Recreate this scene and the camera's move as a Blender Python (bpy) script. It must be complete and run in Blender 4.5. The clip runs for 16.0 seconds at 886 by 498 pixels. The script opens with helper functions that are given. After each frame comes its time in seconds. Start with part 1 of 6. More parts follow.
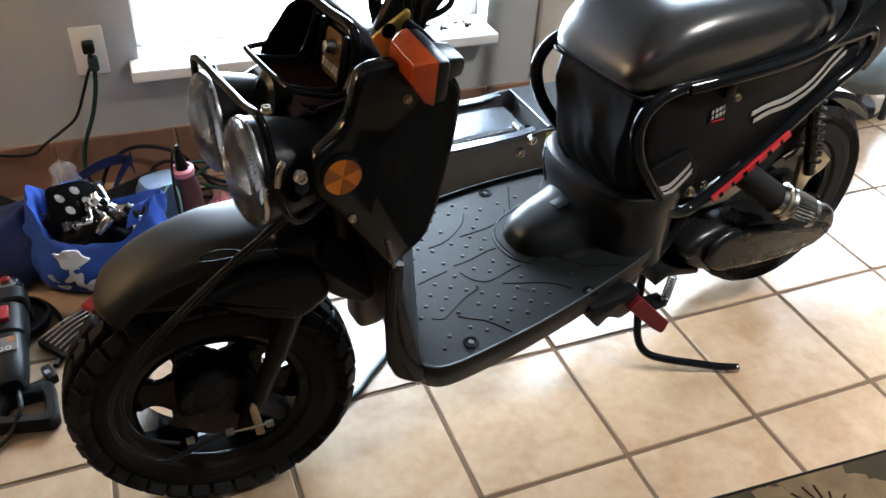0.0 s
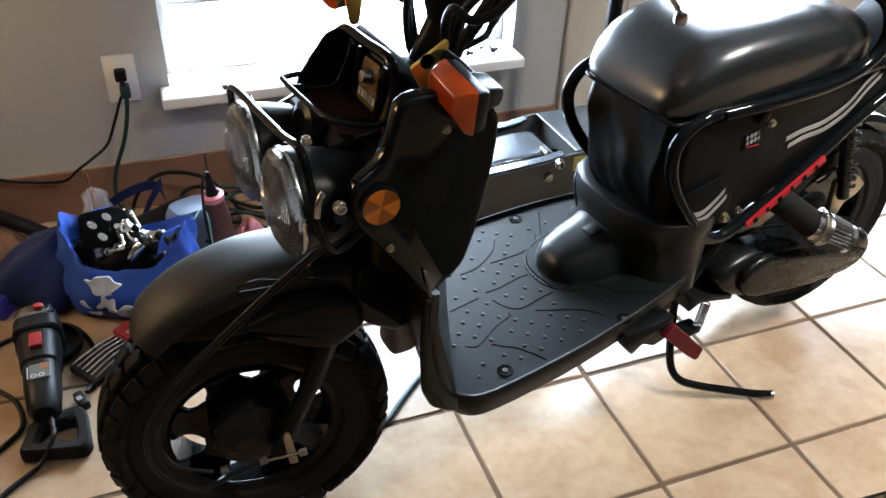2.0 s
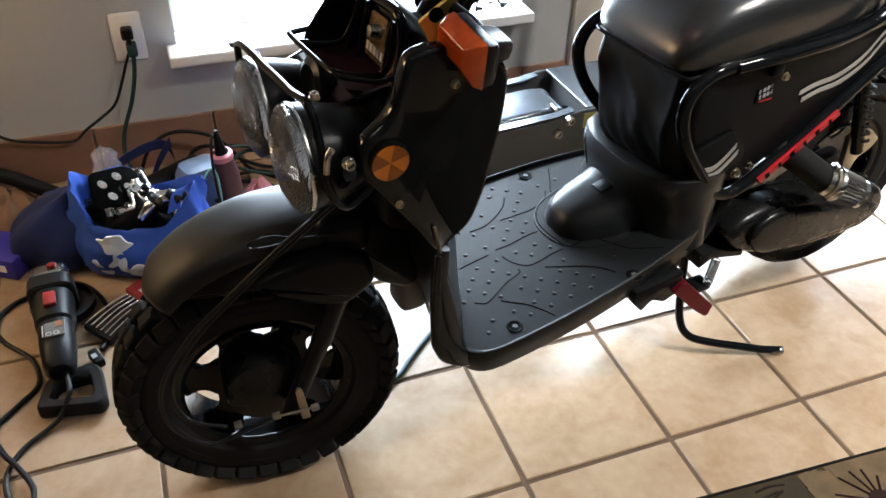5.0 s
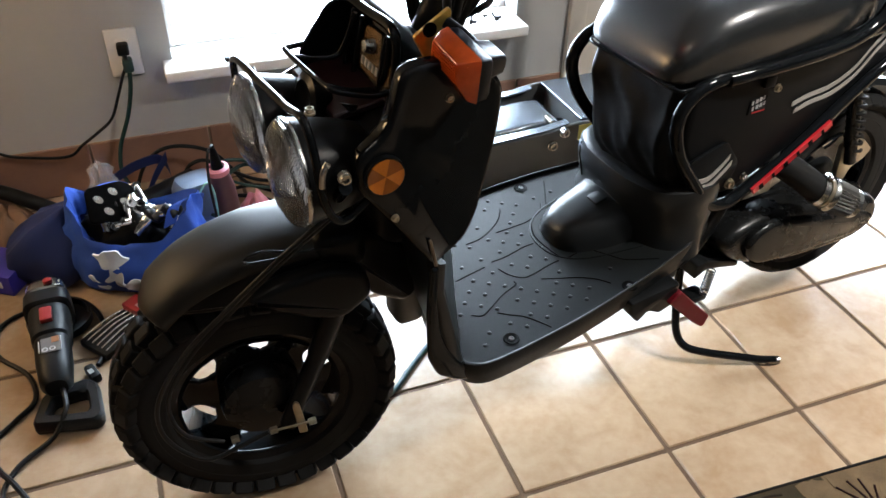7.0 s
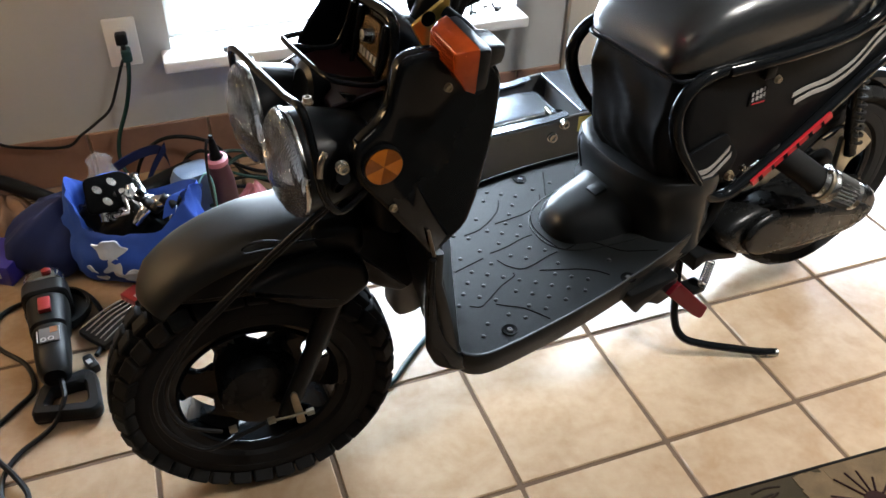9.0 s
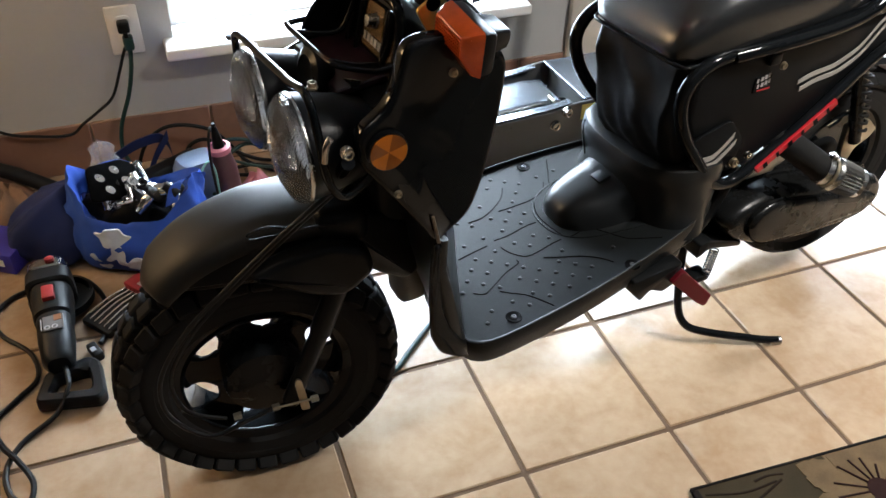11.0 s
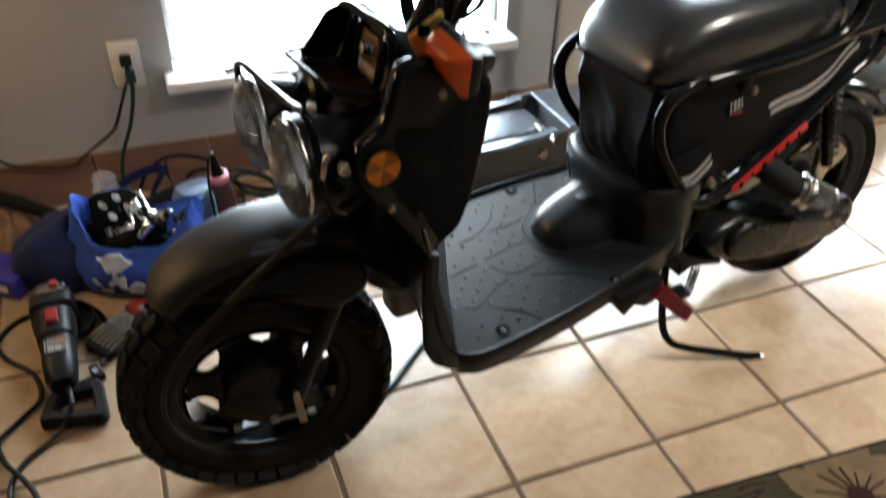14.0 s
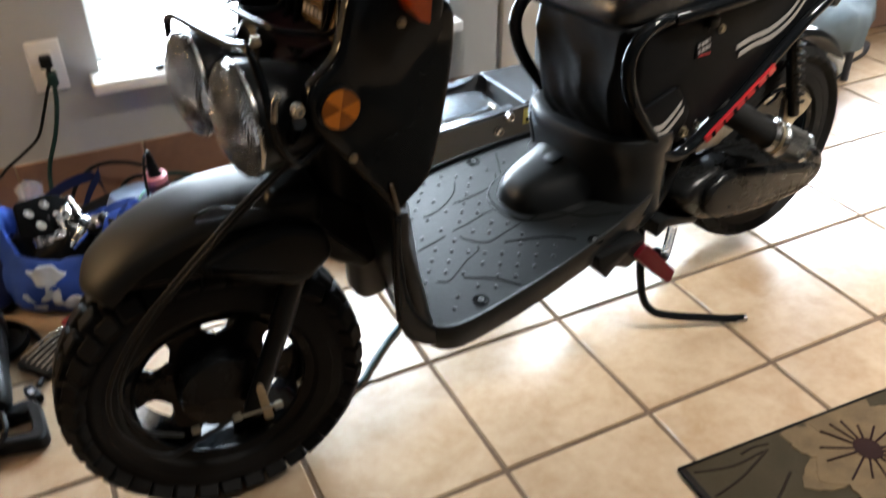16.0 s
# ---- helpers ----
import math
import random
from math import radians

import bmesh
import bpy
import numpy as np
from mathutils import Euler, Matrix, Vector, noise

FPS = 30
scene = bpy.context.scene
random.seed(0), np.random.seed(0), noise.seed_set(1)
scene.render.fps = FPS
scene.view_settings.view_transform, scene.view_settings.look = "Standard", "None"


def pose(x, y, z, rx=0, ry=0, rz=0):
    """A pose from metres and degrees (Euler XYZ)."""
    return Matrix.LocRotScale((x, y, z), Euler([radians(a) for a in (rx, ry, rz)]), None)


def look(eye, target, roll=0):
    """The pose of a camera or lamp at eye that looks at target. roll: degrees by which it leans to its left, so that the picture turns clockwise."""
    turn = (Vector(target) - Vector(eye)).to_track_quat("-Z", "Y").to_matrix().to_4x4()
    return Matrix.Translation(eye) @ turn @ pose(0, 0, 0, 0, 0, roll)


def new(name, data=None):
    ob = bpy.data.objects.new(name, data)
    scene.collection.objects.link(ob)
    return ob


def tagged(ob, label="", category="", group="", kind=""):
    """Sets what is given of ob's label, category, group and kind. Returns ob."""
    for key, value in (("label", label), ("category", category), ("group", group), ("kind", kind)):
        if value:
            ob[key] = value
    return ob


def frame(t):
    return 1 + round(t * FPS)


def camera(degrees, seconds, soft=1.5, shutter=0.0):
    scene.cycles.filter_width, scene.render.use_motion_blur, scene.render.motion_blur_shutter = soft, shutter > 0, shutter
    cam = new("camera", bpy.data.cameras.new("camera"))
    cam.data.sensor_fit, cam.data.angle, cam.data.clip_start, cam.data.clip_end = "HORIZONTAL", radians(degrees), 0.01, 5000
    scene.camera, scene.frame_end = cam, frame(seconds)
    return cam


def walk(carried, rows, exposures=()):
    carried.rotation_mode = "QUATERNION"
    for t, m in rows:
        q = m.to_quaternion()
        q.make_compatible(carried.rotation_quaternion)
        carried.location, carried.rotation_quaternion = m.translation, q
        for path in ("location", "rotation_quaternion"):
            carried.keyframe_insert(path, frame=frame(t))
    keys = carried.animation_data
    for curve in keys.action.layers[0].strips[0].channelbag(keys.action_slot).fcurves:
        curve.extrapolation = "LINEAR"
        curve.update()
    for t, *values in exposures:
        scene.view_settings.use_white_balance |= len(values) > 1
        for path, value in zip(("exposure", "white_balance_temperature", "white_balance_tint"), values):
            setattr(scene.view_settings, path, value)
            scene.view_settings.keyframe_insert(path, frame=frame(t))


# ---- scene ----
cam = camera(57.0, 16.0, shutter=1.0)
PATH = [
    (0, (-0.757, -1.091, 1.243), (-0.12, 0.369, 0.034), 3.7),
    (0.5, (-0.766, -1.088, 1.247), (-0.134, 0.376, 0.039), 3.3),
    (1, (-0.774, -1.077, 1.246), (-0.16, 0.401, 0.048), 3.1),
    (1.5, (-0.776, -1.073, 1.249), (-0.172, 0.422, 0.066), 2.8),
    (2, (-0.777, -1.072, 1.249), (-0.172, 0.432, 0.077), 2.6),
    (2.5, (-0.779, -1.07, 1.247), (-0.187, 0.427, 0.06), 2.6),
    (3, (-0.779, -1.069, 1.247), (-0.202, 0.418, 0.04), 2.2),
    (3.5, (-0.777, -1.07, 1.247), (-0.215, 0.411, 0.026), 1.8),
    (4, (-0.776, -1.07, 1.245), (-0.224, 0.401, 0.007), 1.3),
    (4.5, (-0.778, -1.072, 1.244), (-0.232, 0.39, -0.007), 1.4),
    (5, (-0.778, -1.075, 1.245), (-0.213, 0.381, -0.006), 1.9),
    (7.5, (-0.777, -1.078, 1.249), (-0.199, 0.393, 0.024), 1.6),
    (8, (-0.776, -1.079, 1.248), (-0.198, 0.392, 0.021), 1.6),
    (8.5, (-0.776, -1.077, 1.247), (-0.2, 0.388, 0.014), 1.7),
    (9, (-0.775, -1.078, 1.245), (-0.201, 0.381, 0.003), 1.8),
    (11.5, (-0.781, -1.079, 1.239), (-0.214, 0.367, -0.021), 1.7),
    (12, (-0.778, -1.079, 1.24), (-0.2, 0.371, -0.011), 1.4),
    (12.5, (-0.783, -1.103, 1.265), (-0.179, 0.405, 0.098), 1.5),
    (13, (-0.795, -1.132, 1.284), (-0.163, 0.442, 0.223), 1.8),
    (13.5, (-0.802, -1.15, 1.287), (-0.154, 0.432, 0.249), 1.6),
    (14, (-0.804, -1.145, 1.25), (-0.201, 0.349, 0.064), 1.6),
    (14.5, (-0.804, -1.09, 1.181), (-0.144, 0.356, -0.032), 2.6),
    (15, (-0.815, -1.065, 1.09), (-0.118, 0.409, -0.068), 0.3),
    (15.5, (-0.823, -1.098, 1.084), (-0.127, 0.357, -0.098), 0.6),
    (16, (-0.819, -1.101, 1.106), (-0.085, 0.378, -0.024), -0.3),
]
walk(cam, [(t, look(eye, target, roll)) for t, eye, target, roll in PATH], [(0.0, 0.60, 5750, 10), (3.0, 0.60, 5700, 10), (4.5, 0.60, 5850, 10), (11.5, 0.60, 5850, 10), (12.6, 0.62, 5700, 10), (13.5, 0.48, 5800, 10), (14.0, 0.28, 6150, 10), (14.4, 0.46, 6050, 10), (15.0, 0.52, 6100, 10), (16.0, 0.60, 6050, 10)])

# ---- world and light ----
world = bpy.data.worlds.new("world")
scene.world = world
world.use_nodes = True
wn = world.node_tree.nodes
sky = wn.new("ShaderNodeTexSky")
sky.sky_type, sky.sun_disc, sky.sun_elevation, sky.sun_rotation = "NISHITA", False, radians(40), radians(30)
wn["Background"].inputs[1].default_value = 0.1
world.node_tree.links.new(sky.outputs[0], wn["Background"].inputs[0])


def area_lamp(name, m, sx, sy, watts, colour):
    data = bpy.data.lights.new(name, "AREA")
    data.shape, data.size, data.size_y, data.energy, data.color = "RECTANGLE", sx, sy, watts, colour
    ob = new(name, data)
    ob.matrix_basis = m
    return ob


# ---- materials ----
def nodes_of(name):
    m = bpy.data.materials.new(name)
    m.use_nodes = True
    return m, m.node_tree.nodes, m.node_tree.links, m.node_tree.nodes["Principled BSDF"]


def pbr(name, col, rough=0.5, metal=0.0, var=0.12, scale=8.0, bump=0.0, bscale=120.0, rvar=0.12, coat=0.0, rnd=0.0, trans=0.0, spec=0.5, sheen=0.0, emit=0.0, ior=1.45):
    """A surface with mottling at two scales, fine relief and uneven gloss."""
    m, n, l, b = nodes_of(name)
    tc = n.new("ShaderNodeTexCoord")
    big, small = n.new("ShaderNodeTexNoise"), n.new("ShaderNodeTexNoise")
    big.inputs["Scale"].default_value, big.inputs["Detail"].default_value = scale, 5
    small.inputs["Scale"].default_value, small.inputs["Detail"].default_value = bscale, 3
    for t in (big, small):
        l.new(tc.outputs["Object"], t.inputs["Vector"])
    mixed = n.new("ShaderNodeMath")
    mixed.operation = "MULTIPLY_ADD"
    mixed.inputs[1].default_value, mixed.inputs[2].default_value = 0.35, 0.0
    l.new(small.outputs[0], mixed.inputs[0])
    total = n.new("ShaderNodeMath")
    l.new(big.outputs[0], total.inputs[0])
    l.new(mixed.outputs[0], total.inputs[1])
    last = total
    if rnd:
        info, k = n.new("ShaderNodeObjectInfo"), n.new("ShaderNodeMath")
        k.operation, k.inputs[1].default_value = "MULTIPLY_ADD", rnd
        l.new(info.outputs["Random"], k.inputs[0])
        l.new(total.outputs[0], k.inputs[2])
        last = k
    ramp = n.new("ShaderNodeMapRange")
    ramp.inputs["From Min"].default_value, ramp.inputs["From Max"].default_value = 0.35, 1.0 + rnd
    ramp.inputs["To Min"].default_value, ramp.inputs["To Max"].default_value = 1 - var, 1 + var
    l.new(last.outputs[0], ramp.inputs["Value"])
    mul = n.new("ShaderNodeVectorMath")
    mul.operation = "SCALE"
    mul.inputs[0].default_value = col[:3]
    l.new(ramp.outputs[0], mul.inputs["Scale"])
    l.new(mul.outputs[0], b.inputs["Base Color"])
    rr = n.new("ShaderNodeMapRange")
    rr.inputs["From Min"].default_value, rr.inputs["From Max"].default_value = 0.35, 1.0
    rr.inputs["To Min"].default_value, rr.inputs["To Max"].default_value = max(0.02, rough * (1 - rvar)), min(1, rough * (1 + rvar))
    l.new(total.outputs[0], rr.inputs["Value"])
    l.new(rr.outputs[0], b.inputs["Roughness"])
    b.inputs["Metallic"].default_value = metal
    b.inputs["Coat Weight"].default_value = coat
    b.inputs["Coat Roughness"].default_value = 0.05
    b.inputs["Transmission Weight"].default_value = trans
    b.inputs["Specular IOR Level"].default_value = spec
    b.inputs["Sheen Weight"].default_value = sheen
    b.inputs["IOR"].default_value = ior
    if emit:
        b.inputs["Emission Color"].default_value, b.inputs["Emission Strength"].default_value = (*col[:3], 1), emit
    if bump:
        bp = n.new("ShaderNodeBump")
        bp.inputs["Strength"].default_value, bp.inputs["Distance"].default_value = bump, 0.002
        l.new(total.outputs[0], bp.inputs["Height"])
        l.new(bp.outputs[0], b.inputs["Normal"])
    return m


def glow(name, col, strength):
    m, n, l, b = nodes_of(name)
    e = n.new("ShaderNodeEmission")
    e.inputs[0].default_value, e.inputs[1].default_value = (*col, 1), strength
    l.new(e.outputs[0], n["Material Output"].inputs[0])
    return m


# dark colour for the unseen walls, so that less light bounces back
DIM = pbr("low_bounce_wall_paint", (0.068, 0.063, 0.058), 0.8, var=0.08, scale=3, bump=0.3, bscale=90)
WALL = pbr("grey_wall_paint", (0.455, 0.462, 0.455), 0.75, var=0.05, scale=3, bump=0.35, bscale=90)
# unseen ceiling, set to mid grey to lower the light it throws back
CEIL = pbr("dimmed_ceiling_paint", (0.36, 0.35, 0.34), 0.9, var=0.03, bump=0.2)
TILE, _n, _l, _b = nodes_of("beige_ceramic")
_tc, _oi, _add = _n.new("ShaderNodeTexCoord"), _n.new("ShaderNodeObjectInfo"), _n.new("ShaderNodeVectorMath")
_k = _n.new("ShaderNodeVectorMath")
_k.operation, _k.inputs["Scale"].default_value = "SCALE", 40.0
_cv = _n.new("ShaderNodeCombineXYZ")
for _s in (0, 1, 2):
    _l.new(_oi.outputs["Random"], _cv.inputs[_s])
_l.new(_cv.outputs[0], _k.inputs[0])
_l.new(_tc.outputs["Object"], _add.inputs[0])
_l.new(_k.outputs[0], _add.inputs[1])
_big, _mid, _fine = (_n.new("ShaderNodeTexNoise") for _ in range(3))
for _t, _sc, _d in ((_big, 11.0, 5), (_mid, 48.0, 6), (_fine, 260.0, 2)):
    _t.inputs["Scale"].default_value, _t.inputs["Detail"].default_value = _sc, _d
    _l.new(_add.outputs[0], _t.inputs["Vector"])
_big.inputs["Distortion"].default_value = 0.6
_sum = _n.new("ShaderNodeMath")
_sum.operation, _sum.inputs[1].default_value = "MULTIPLY_ADD", 0.45
_l.new(_mid.outputs[0], _sum.inputs[0])
_l.new(_big.outputs[0], _sum.inputs[2])
_ramp = _n.new("ShaderNodeValToRGB")
_ramp.color_ramp.elements[0].position, _ramp.color_ramp.elements[0].color = 0.48, (0.285, 0.187, 0.108, 1)
_ramp.color_ramp.elements[1].position, _ramp.color_ramp.elements[1].color = 0.92, (0.380, 0.279, 0.184, 1)
_e = _ramp.color_ramp.elements.new(0.70)
_e.color = (0.333, 0.236, 0.150, 1)
_l.new(_sum.outputs[0], _ramp.inputs[0])
_l.new(_ramp.outputs[0], _b.inputs["Base Color"])
_rr = _n.new("ShaderNodeMapRange")
_rr.inputs["To Min"].default_value, _rr.inputs["To Max"].default_value = 0.15, 0.30
_b.inputs["Specular IOR Level"].default_value = 0.3
_l.new(_mid.outputs[0], _rr.inputs["Value"])
_l.new(_rr.outputs[0], _b.inputs["Roughness"])
_bp = _n.new("ShaderNodeBump")
_bp.inputs["Strength"].default_value, _bp.inputs["Distance"].default_value = 0.10, 0.002
_l.new(_sum.outputs[0], _bp.inputs["Height"])
_l.new(_bp.outputs[0], _b.inputs["Normal"])
GROUT = pbr("brown_grout", (0.105, 0.07, 0.045), 0.9, var=0.25, scale=6, bump=0.4, bscale=300, spec=0.15)
TERRA = pbr("terracotta_tile", (0.235, 0.135, 0.095), 0.42, var=0.3, scale=9, bump=0.1, bscale=60, rnd=0.35)
WHITE = pbr("white_gloss_paint", (0.80, 0.79, 0.76), 0.35, var=0.03)
DOORP = pbr("cream_door_paint", (0.56, 0.53, 0.47), 0.45, var=0.04, scale=3)
PLATE = pbr("white_plastic", (0.86, 0.85, 0.82), 0.3, var=0.02)
BLACKG = pbr("gloss_black_paint", (0.0046, 0.0054, 0.0062), 0.06, var=0.2, rvar=0.2, spec=0.17)
BLACKP = pbr("black_plastic", (0.0064, 0.0069, 0.0073), 0.3, var=0.2, bump=0.04, bscale=400, spec=0.11)
MATGREY = pbr("grey_moulded_plastic", (0.0056, 0.0065, 0.0068), 0.42, var=0.15, scale=12, bump=0.22, bscale=700, spec=0.17)
FENDER = pbr("matt_black_fender", (0.0155, 0.0152, 0.0135), 0.46, var=0.12, scale=6, bump=0.02, bscale=500, rvar=0.1, spec=0.24)
RUBBER = pbr("tyre_rubber", (0.0115, 0.0113, 0.011), 0.65, var=0.3, scale=14, bump=0.2, bscale=200, spec=0.1)
VINYL = pbr("black_vinyl", (0.016, 0.0166, 0.0172), 0.25, var=0.12, scale=10, bump=0.012, bscale=600, rvar=0.06, spec=0.8)
SATIN = pbr("satin_black_plastic", (0.0078, 0.0085, 0.0088), 0.3, var=0.08, scale=14, bump=0.0, bscale=500, rvar=0.05, spec=0.34)
FABRIC = pbr("black_nylon", (0.0042, 0.0047, 0.0054), 0.45, var=0.3, scale=20, bump=0.1, bscale=900, spec=0.09)
ENGINE = pbr("black_engine_paint", (0.006, 0.0062, 0.0062), 0.27, var=0.12, scale=15, rvar=0.15, spec=0.19)
ALLOY = pbr("cast_alloy", (0.30, 0.285, 0.26), 0.42, metal=0.9, var=0.3, scale=25, bump=0.2, bscale=250)
STEEL = pbr("polished_steel", (0.36, 0.355, 0.34), 0.26, metal=1.0, var=0.2, scale=30)
BRASSY = pbr("zinc_steel", (0.3, 0.26, 0.19), 0.36, metal=0.9, var=0.25, scale=40)
GOLD = pbr("gold_anodised", (0.75, 0.50, 0.12), 0.3, metal=0.9, var=0.15, scale=30)
AMBER = pbr("amber_lens", (0.85, 0.125, 0.01), 0.25, var=0.15, scale=60, coat=0.15, trans=0.5)
# one amber plastic in two tones: how the facets catch light is coloured in
AMBER2 = pbr("amber_facet_lit", (0.36, 0.105, 0.005), 0.2, var=0.15, scale=60)
AMBER3 = pbr("amber_facet_shaded", (0.17, 0.048, 0.004), 0.2, var=0.15, scale=60)
REDP = pbr("red_rubber", (0.62, 0.02, 0.025), 0.4, var=0.1)
REDM = pbr("red_anodised", (0.085, 0.003, 0.007), 0.5, var=0.12, spec=0.2)
REDD = pbr("red_decal", (0.38, 0.008, 0.014), 0.3, var=0.1, coat=0.3)
REFL = pbr("silver_reflective_trim", (0.3, 0.28, 0.26), 0.5, var=0.12, scale=60)
JACKG = pbr("grey_jack_paint", (0.085, 0.088, 0.09), 0.3, metal=0.2, var=0.05, scale=6)
JACKL = pbr("silver_jack_plate", (0.18, 0.2, 0.225), 0.26, metal=0.8, var=0.05, scale=5, rvar=0.1)
YELLOW = pbr("yellow_label", (0.55, 0.48, 0.12), 0.5, var=0.1)
GLASS = pbr("lamp_glass", (0.95, 0.97, 1.0), 0.03, var=0.05, trans=0.965, ior=1.25)
_n, _l = GLASS.node_tree.nodes, GLASS.node_tree.links
_tc, _wv, _bp = _n.new("ShaderNodeTexCoord"), _n.new("ShaderNodeTexWave"), _n.new("ShaderNodeBump")
_wv.bands_direction, _wv.inputs["Scale"].default_value, _wv.inputs["Distortion"].default_value = "Y", 95.0, 0.0
_bp.inputs["Strength"].default_value, _bp.inputs["Distance"].default_value = 0.40, 0.002
_l.new(_tc.outputs["Object"], _wv.inputs["Vector"])
_l.new(_wv.outputs[1], _bp.inputs["Height"])
_l.new(_bp.outputs[0], _n["Principled BSDF"].inputs["Normal"])
MIRROR = pbr("chrome_reflector", (0.92, 0.93, 0.95), 0.06, metal=1.0, var=0.05)
BLUE = pbr("blue_tote_cloth", (0.026, 0.072, 0.36), 0.7, var=0.3, scale=9, bump=0.35, bscale=500, spec=0.3)
# strap webbing's own navy; on the tote it is shadow put into the colour
NAVY = pbr("navy_strap_and_tote_shade", (0.006, 0.014, 0.075), 0.8, var=0.3, bump=0.3, bscale=500)
CHROME = pbr("bright_chrome", (0.80, 0.80, 0.79), 0.14, metal=1.0, var=0.12, scale=40)
BLUESHINE = pbr("blue_shiny_film", (0.02, 0.10, 0.42), 0.18, var=0.3, scale=30, bump=0.6, bscale=40)
PRINT = pbr("pale_print", (0.56, 0.60, 0.66), 0.7, var=0.12, scale=30)
GREENC = pbr("green_cord", (0.008, 0.036, 0.03), 0.45, var=0.15)
BLACKC = pbr("black_cord", (0.008, 0.0085, 0.009), 0.42, var=0.15, spec=0.2)
CLEARP = pbr("clear_plastic", (0.85, 0.85, 0.85), 0.08, var=0.05, bump=1.0, bscale=28)
CLEARP.node_tree.nodes["Principled BSDF"].inputs["Alpha"].default_value = 0.26
MAROON = pbr("maroon_plastic", (0.055, 0.018, 0.025), 0.4, var=0.2)
PINK = pbr("pink_plastic", (0.42, 0.15, 0.18), 0.45, var=0.1)
GREYBLUE = pbr("grey_blue_plastic", (0.17, 0.24, 0.36), 0.4, var=0.15)
BROWNC = pbr("brown_cloth", (0.20, 0.12, 0.075), 0.9, var=0.25, scale=14, bump=0.5)
PURPLE = pbr("violet_card", (0.035, 0.03, 0.30), 0.4, var=0.1)
REDBOX = pbr("red_case_plastic", (0.2, 0.009, 0.01), 0.45, var=0.12)
TOOLB = pbr("black_tool_plastic", (0.0062, 0.0066, 0.0072), 0.42, var=0.2, bump=0.1, bscale=300, spec=0.25)
TOOLG = pbr("dark_grey_tool_plastic", (0.0068, 0.0075, 0.008), 0.42, var=0.2, bump=0.1, bscale=300, spec=0.2)
LABEL = pbr("tool_label", (0.09, 0.088, 0.085), 0.5, var=0.2)
ORANGE = pbr("orange_label", (0.2, 0.085, 0.03), 0.5)
RUGB = pbr("olive_brown_rug", (0.031, 0.0235, 0.0135), 1.0, var=0.3, scale=10, bump=0.9, bscale=700, spec=0.1)
RUGD = pbr("black_rug_binding", (0.011, 0.009, 0.008), 1.0, var=0.3, bump=0.9, bscale=700, spec=0.1)
RUGP = pbr("tan_rug_petal", (0.098, 0.067, 0.036), 1.0, var=0.3, scale=25, bump=0.9, bscale=700, spec=0.1)
RUGL = pbr("brown_rug_line", (0.014, 0.009, 0.006), 1.0, var=0.3, bump=0.9, bscale=700, spec=0.1)
RUGR = pbr("maroon_rug_pile", (0.016, 0.007, 0.006), 1.0, var=0.3, bump=0.9, bscale=700, spec=0.1)
SLIP = pbr("beige_slipper_felt", (0.52, 0.44, 0.33), 0.9, var=0.1, bump=0.4)
SOLE = pbr("dark_sole_rubber", (0.02, 0.022, 0.028), 0.6, var=0.2)
CLOTHG = pbr("grey_blue_cloth", (0.1, 0.13, 0.15), 0.85, var=0.15, bump=0.4)
BRONZE = pbr("bronze_plate", (0.20, 0.125, 0.055), 0.25, metal=0.8, var=0.25, scale=30)
# near black for dark parts and print, and as painted shade in recesses
DARK = pbr("black_parts_and_recess_shade", (0.0022, 0.0023, 0.0024), 0.5, var=0.2, spec=0.02)
MIDGREY = pbr("light_print", (0.32, 0.32, 0.32), 0.5)
OUTSIDE = glow("bright_overcast", (0.84, 0.94, 1.0), 26.0)


# ---- mesh tools ----
def finish(name, bm, mat, sharp=40):
    me = bpy.data.meshes.new(name)
    bmesh.ops.recalc_face_normals(bm, faces=bm.faces[:])
    bm.to_mesh(me)
    bm.free()
    for p in me.polygons:
        p.use_smooth = True
    me.set_sharp_from_angle(angle=radians(sharp))
    me.materials.append(mat)
    return me


def part(name, bm, mat, parent=None, label="", m=None, sharp=40):
    ob = new(name, finish(name, bm, mat, sharp))
    ob.parent = parent
    if m is not None:
        ob.matrix_basis = m
    if label:
        ob["label"] = label
    return ob


def thing(name, m, label, category, group="", kind=""):
    ob = new(name)
    ob.empty_display_size = 0.05
    ob.matrix_basis = m
    return tagged(ob, label, category, group, kind)


def box(bm, x0, x1, y0, y1, z0, z1, bev=0.0, seg=2, m=None):
    vs = [bm.verts.new((x, y, z)) for x in (x0, x1) for y in (y0, y1) for z in (z0, z1)]
    fs = [bm.faces.new([vs[i] for i in q]) for q in ((0, 1, 3, 2), (4, 6, 7, 5), (0, 4, 5, 1), (2, 3, 7, 6), (0, 2, 6, 4), (1, 5, 7, 3))]
    es = {e for f in fs for e in f.edges}
    if m is not None:
        bmesh.ops.transform(bm, matrix=m, verts=vs)
    if bev:
        bmesh.ops.bevel(bm, geom=list(es), offset=bev, segments=seg, affect="EDGES", profile=0.5)
    return bm


def boxed(x0, x1, y0, y1, z0, z1, bev=0.0, seg=2, m=None):
    return box(bmesh.new(), x0, x1, y0, y1, z0, z1, bev, seg, m)


